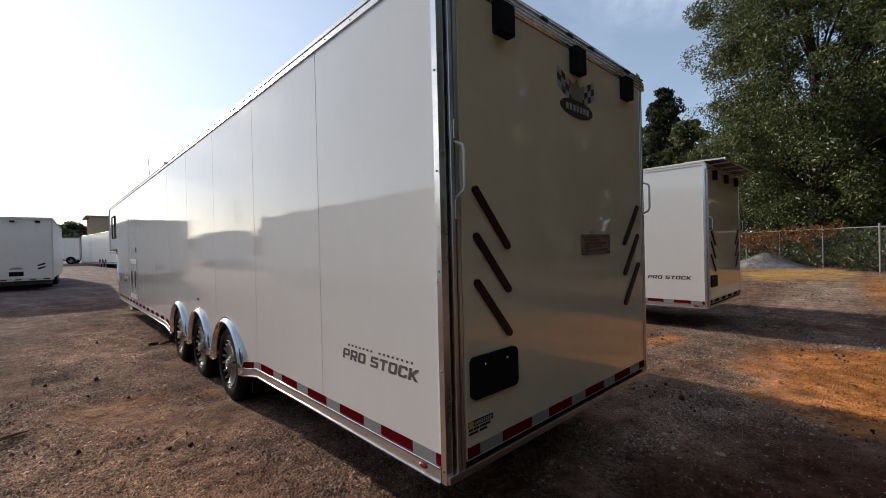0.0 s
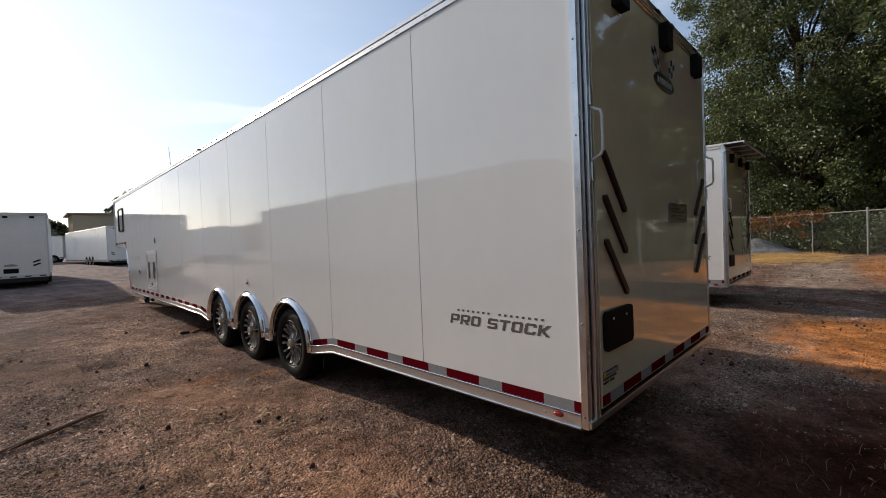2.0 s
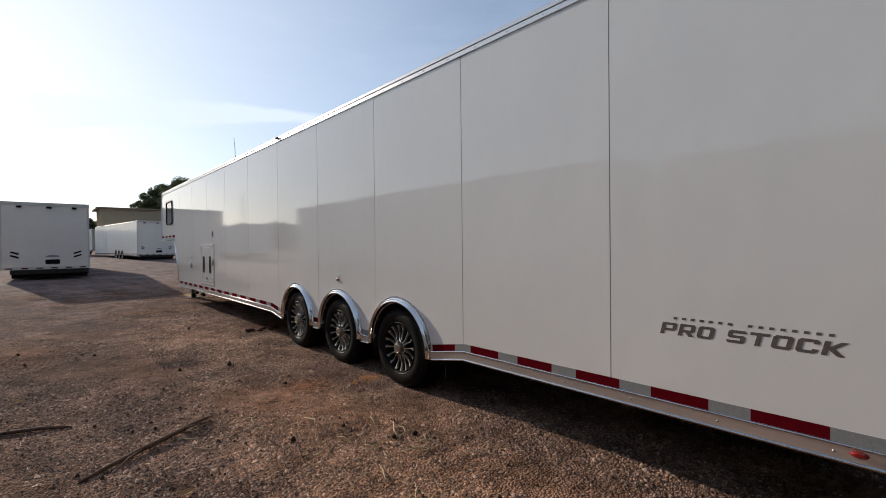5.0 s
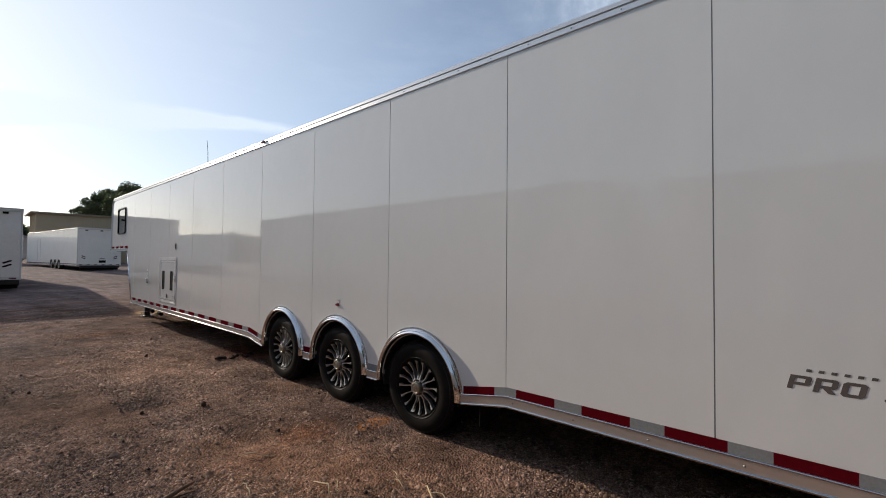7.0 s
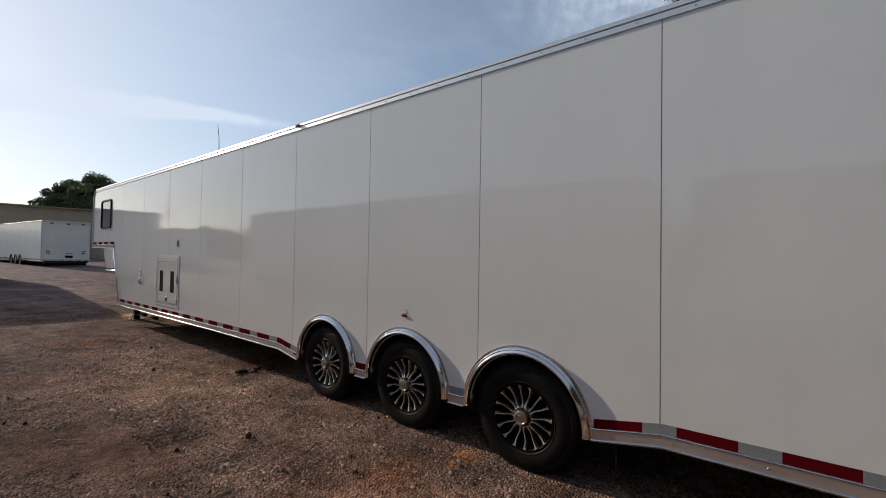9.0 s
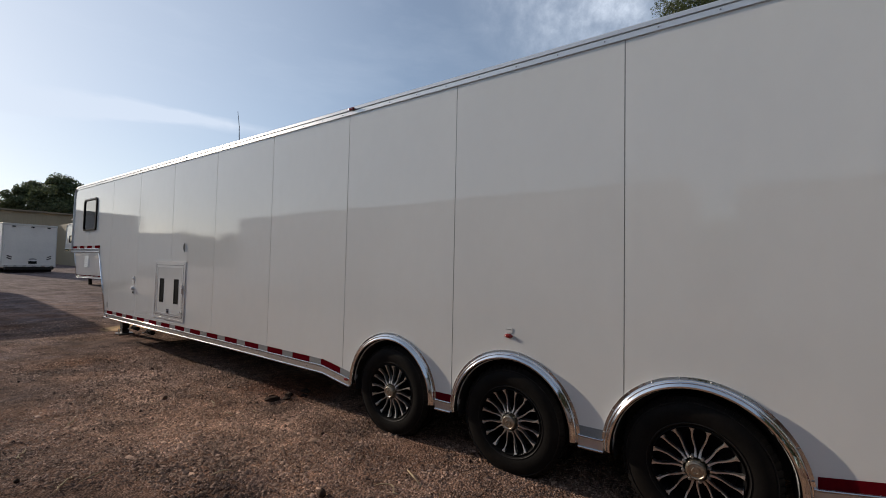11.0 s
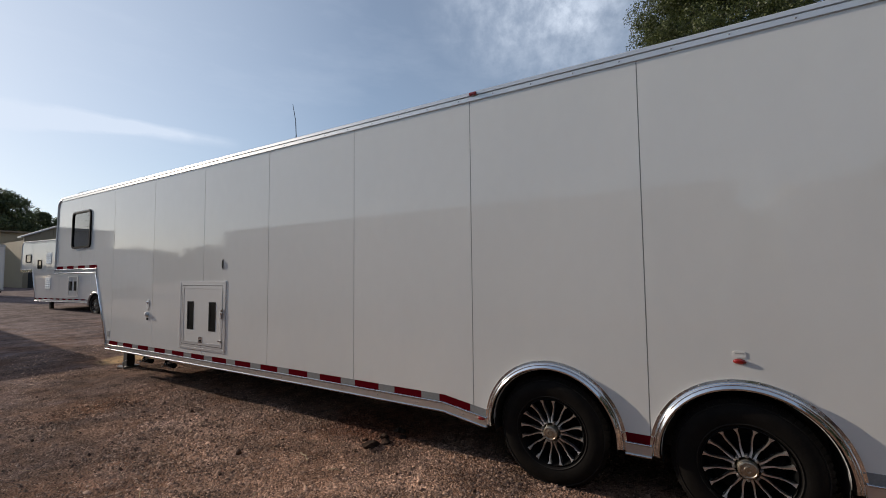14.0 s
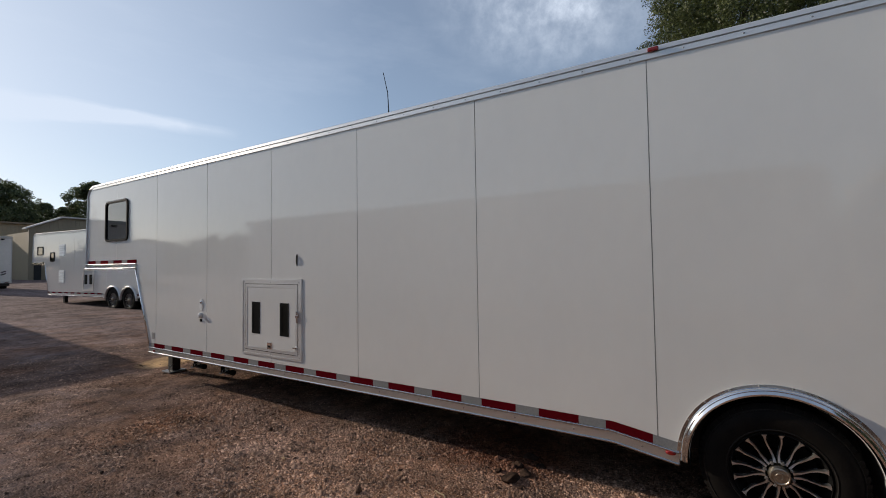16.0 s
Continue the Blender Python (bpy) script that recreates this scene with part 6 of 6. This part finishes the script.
# ---- sticks and twigs on the gravel ----
def lying(name, pts, r, mat, label, category="stick"):
    line = [(x, y, ground_z(x, y) + h) for x, y, h in pts]
    return solid(name, Shape().tube(line, r, 7), mat, label, category, smooth=True)


branch = thing("branch", Matrix(), "dead brown branch lying on the gravel", "branch")
def on_ground(pts):
    return [(x, y, ground_z(x, y) + h) for x, y, h in pts]


part("stem", Shape().tube(on_ground(((-1.47, 3.71, 0.022), (-1.60, 3.63, 0.036), (-1.80, 3.52, 0.026), (-2.00, 3.41, 0.026), (-2.16, 3.32, 0.018), (-2.28, 3.26, 0.008))), [0.007, 0.014, 0.018, 0.017, 0.014, 0.008], 8), dead_wood, branch, smooth=True)
part("twig", Shape().tube(on_ground(((-1.72, 3.57, 0.030), (-1.60, 3.56, 0.045), (-1.50, 3.60, 0.020))), [0.008, 0.006, 0.003], 6), dead_wood, branch, smooth=True)
part("twig", Shape().tube(on_ground(((-1.93, 3.45, 0.030), (-2.04, 3.35, 0.030), (-2.12, 3.24, 0.010))), [0.008, 0.006, 0.003], 6), dead_wood, branch, smooth=True)
for k, (x, y) in enumerate(((-1.56, 3.63), (-1.66, 3.56), (-1.76, 3.50), (-1.88, 3.42), (-1.70, 3.62))):
    part("bark_flake", Shape().box(-0.035, -0.010, 0.0, 0.035, 0.010, 0.008, 0.003), dead_wood, branch).matrix_basis = pose(x, y, ground_z(x, y) + 0.006, 6 * k - 12, 4, 28 + 23 * k)
old_limb = thing("branch", Matrix(), "weathered dark branch half sunk in the gravel", "branch")
part("stem", Shape().tube(on_ground(((-2.28, 4.28, 0.008), (-2.42, 4.36, 0.018), (-2.62, 4.44, 0.016), (-2.86, 4.50, 0.004))), [0.007, 0.014, 0.014, 0.006], 8), dead_wood, old_limb, smooth=True)
part("twig", Shape().tube(on_ground(((-2.48, 4.39, 0.016), (-2.52, 4.47, 0.022), (-2.60, 4.54, 0.006))), [0.006, 0.005, 0.003], 6), dead_wood, old_limb, smooth=True)
for pts, r in (([(-0.40, 4.90, 0.02), (-0.46, 4.80, 0.03), (-0.50, 4.70, 0.012)], 0.006), ([(-0.52, 2.62, 0.015), (-0.62, 2.48, 0.03), (-0.66, 2.36, 0.012)], 0.006), ([(-0.78, 2.22, 0.012), (-0.70, 2.14, 0.035), (-0.60, 2.10, 0.012)], 0.005), ([(-0.95, 3.20, 0.012), (-0.92, 3.08, 0.025), (-0.98, 2.98, 0.01)], 0.005),
               ([(-3.1, 4.6, 0.012), (-2.9, 4.75, 0.03), (-2.75, 4.8, 0.012)], 0.007), ([(-1.75, 1.55, 0.012), (-1.45, 1.62, 0.02), (-1.2, 1.60, 0.01)], 0.004)):
    lying("twig", pts, [r * 0.6, r, r * 0.5], straw, "small pale twig lying on the gravel", "twig")
rt = random.Random(91)
for k in range(34):
    near = k < 22
    x, y, a = (rt.uniform(-1.35, -0.45), rt.uniform(0.3, 3.0), rt.uniform(0, math.tau)) if near else (rt.uniform(-2.6, -0.4), rt.uniform(3.0, 8.6), rt.uniform(0, math.tau))
    pts, step = [(x, y, 0.006)], rt.uniform(0.02, 0.045)
    for i in range(6):
        a += rt.uniform(-0.75, 0.75)
        x, y = x + step * math.cos(a), y + step * math.sin(a)
        pts.append((x, y, rt.uniform(0.006, 0.030) if i < 5 else 0.005))
    lying("root", pts, [0.0020, 0.0038, 0.0042, 0.0040, 0.0034, 0.0028, 0.0016], straw, "thin pale curled root lying on the dirt", "root")
tw = random.Random(77)
for k in range(22):
    x, y, a, s = tw.uniform(-3.2, -0.35), tw.uniform(0.2, 7.5), tw.uniform(0, math.tau), tw.uniform(0.05, 0.16)
    bend = a + tw.uniform(0.3, 1.0)
    lying("twig", [(x, y, 0.010), (x + s * 0.5 * math.cos(a), y + s * 0.5 * math.sin(a), 0.026), (x + s * 0.5 * (math.cos(a) + math.cos(bend)), y + s * 0.5 * (math.sin(a) + math.sin(bend)), 0.012)], [0.002, 0.0036, 0.002], straw, "small pale twig lying on the gravel", "twig")
def soil_clod(x, y, s, seed):
    """A rough lump of earth, half sunk in the ground."""
    r = random.Random(seed)
    bm = bmesh.new()
    bmesh.ops.create_icosphere(bm, subdivisions=2, radius=1.0)
    for p in bm.verts:
        k = 0.78 + 0.5 * noise.noise(p.co * 1.9 + Vector((seed, 0, 0))) + r.uniform(-0.09, 0.09)
        p.co = (p.co.x * k * s, p.co.y * k * s * 1.25, max(-0.2, p.co.z) * k * s * 0.62)
    shape = Shape().add([tuple(p.co) for p in bm.verts], [[q.index for q in f.verts] for f in bm.faces])
    bm.free()
    solid("soil_clod", shape, clod_earth, "dark crumbling lump of soil on the gravel", "clod", m=pose(x, y, ground_z(x, y), 0, 0, seed * 41))


clod_earth = material("damp_dark_soil", (0.075, 0.045, 0.032), 0.95, second=(0.028, 0.018, 0.013), scale=14, bump=0.012, bump_scale=45, spec=0.1)
for k, (x, y, s) in enumerate(((-0.09, 6.97, 0.075), (0.04, 6.90, 0.055), (0.12, 6.99, 0.05), (-0.16, 6.86, 0.028), (-0.02, 7.09, 0.032), (0.20, 6.84, 0.04), (0.30, 6.95, 0.06), (-0.24, 6.99, 0.02), (-0.38, 7.72, 0.022), (-0.15, 7.70, 0.022))):
    soil_clod(x, y, s, k + 2)
for x, y, s, a in ((-1.86, 2.69, 0.05, 20), (-0.69, 8.64, 0.04, 70), (-3.3, 6.2, 0.04, 130), (-2.6, 5.2, 0.035, 10)):
    m = pose(x, y, ground_z(x, y) + 0.012, 8, 5, a)
    solid("fallen_leaf", Shape().add([(-s, 0, 0.004), (-0.4 * s, 0.42 * s, 0.012), (0.4 * s, 0.40 * s, 0.010), (1.1 * s, 0, 0), (0.4 * s, -0.4 * s, 0.012), (-0.4 * s, -0.42 * s, 0.008), (0, 0, 0), (0, 0, -0.002)], [(0, 6, 1), (1, 6, 2), (2, 6, 3), (3, 6, 4), (4, 6, 5), (5, 6, 0)]), leaf_litter, "curled yellow fallen leaf on the gravel", "leaf", m=m)
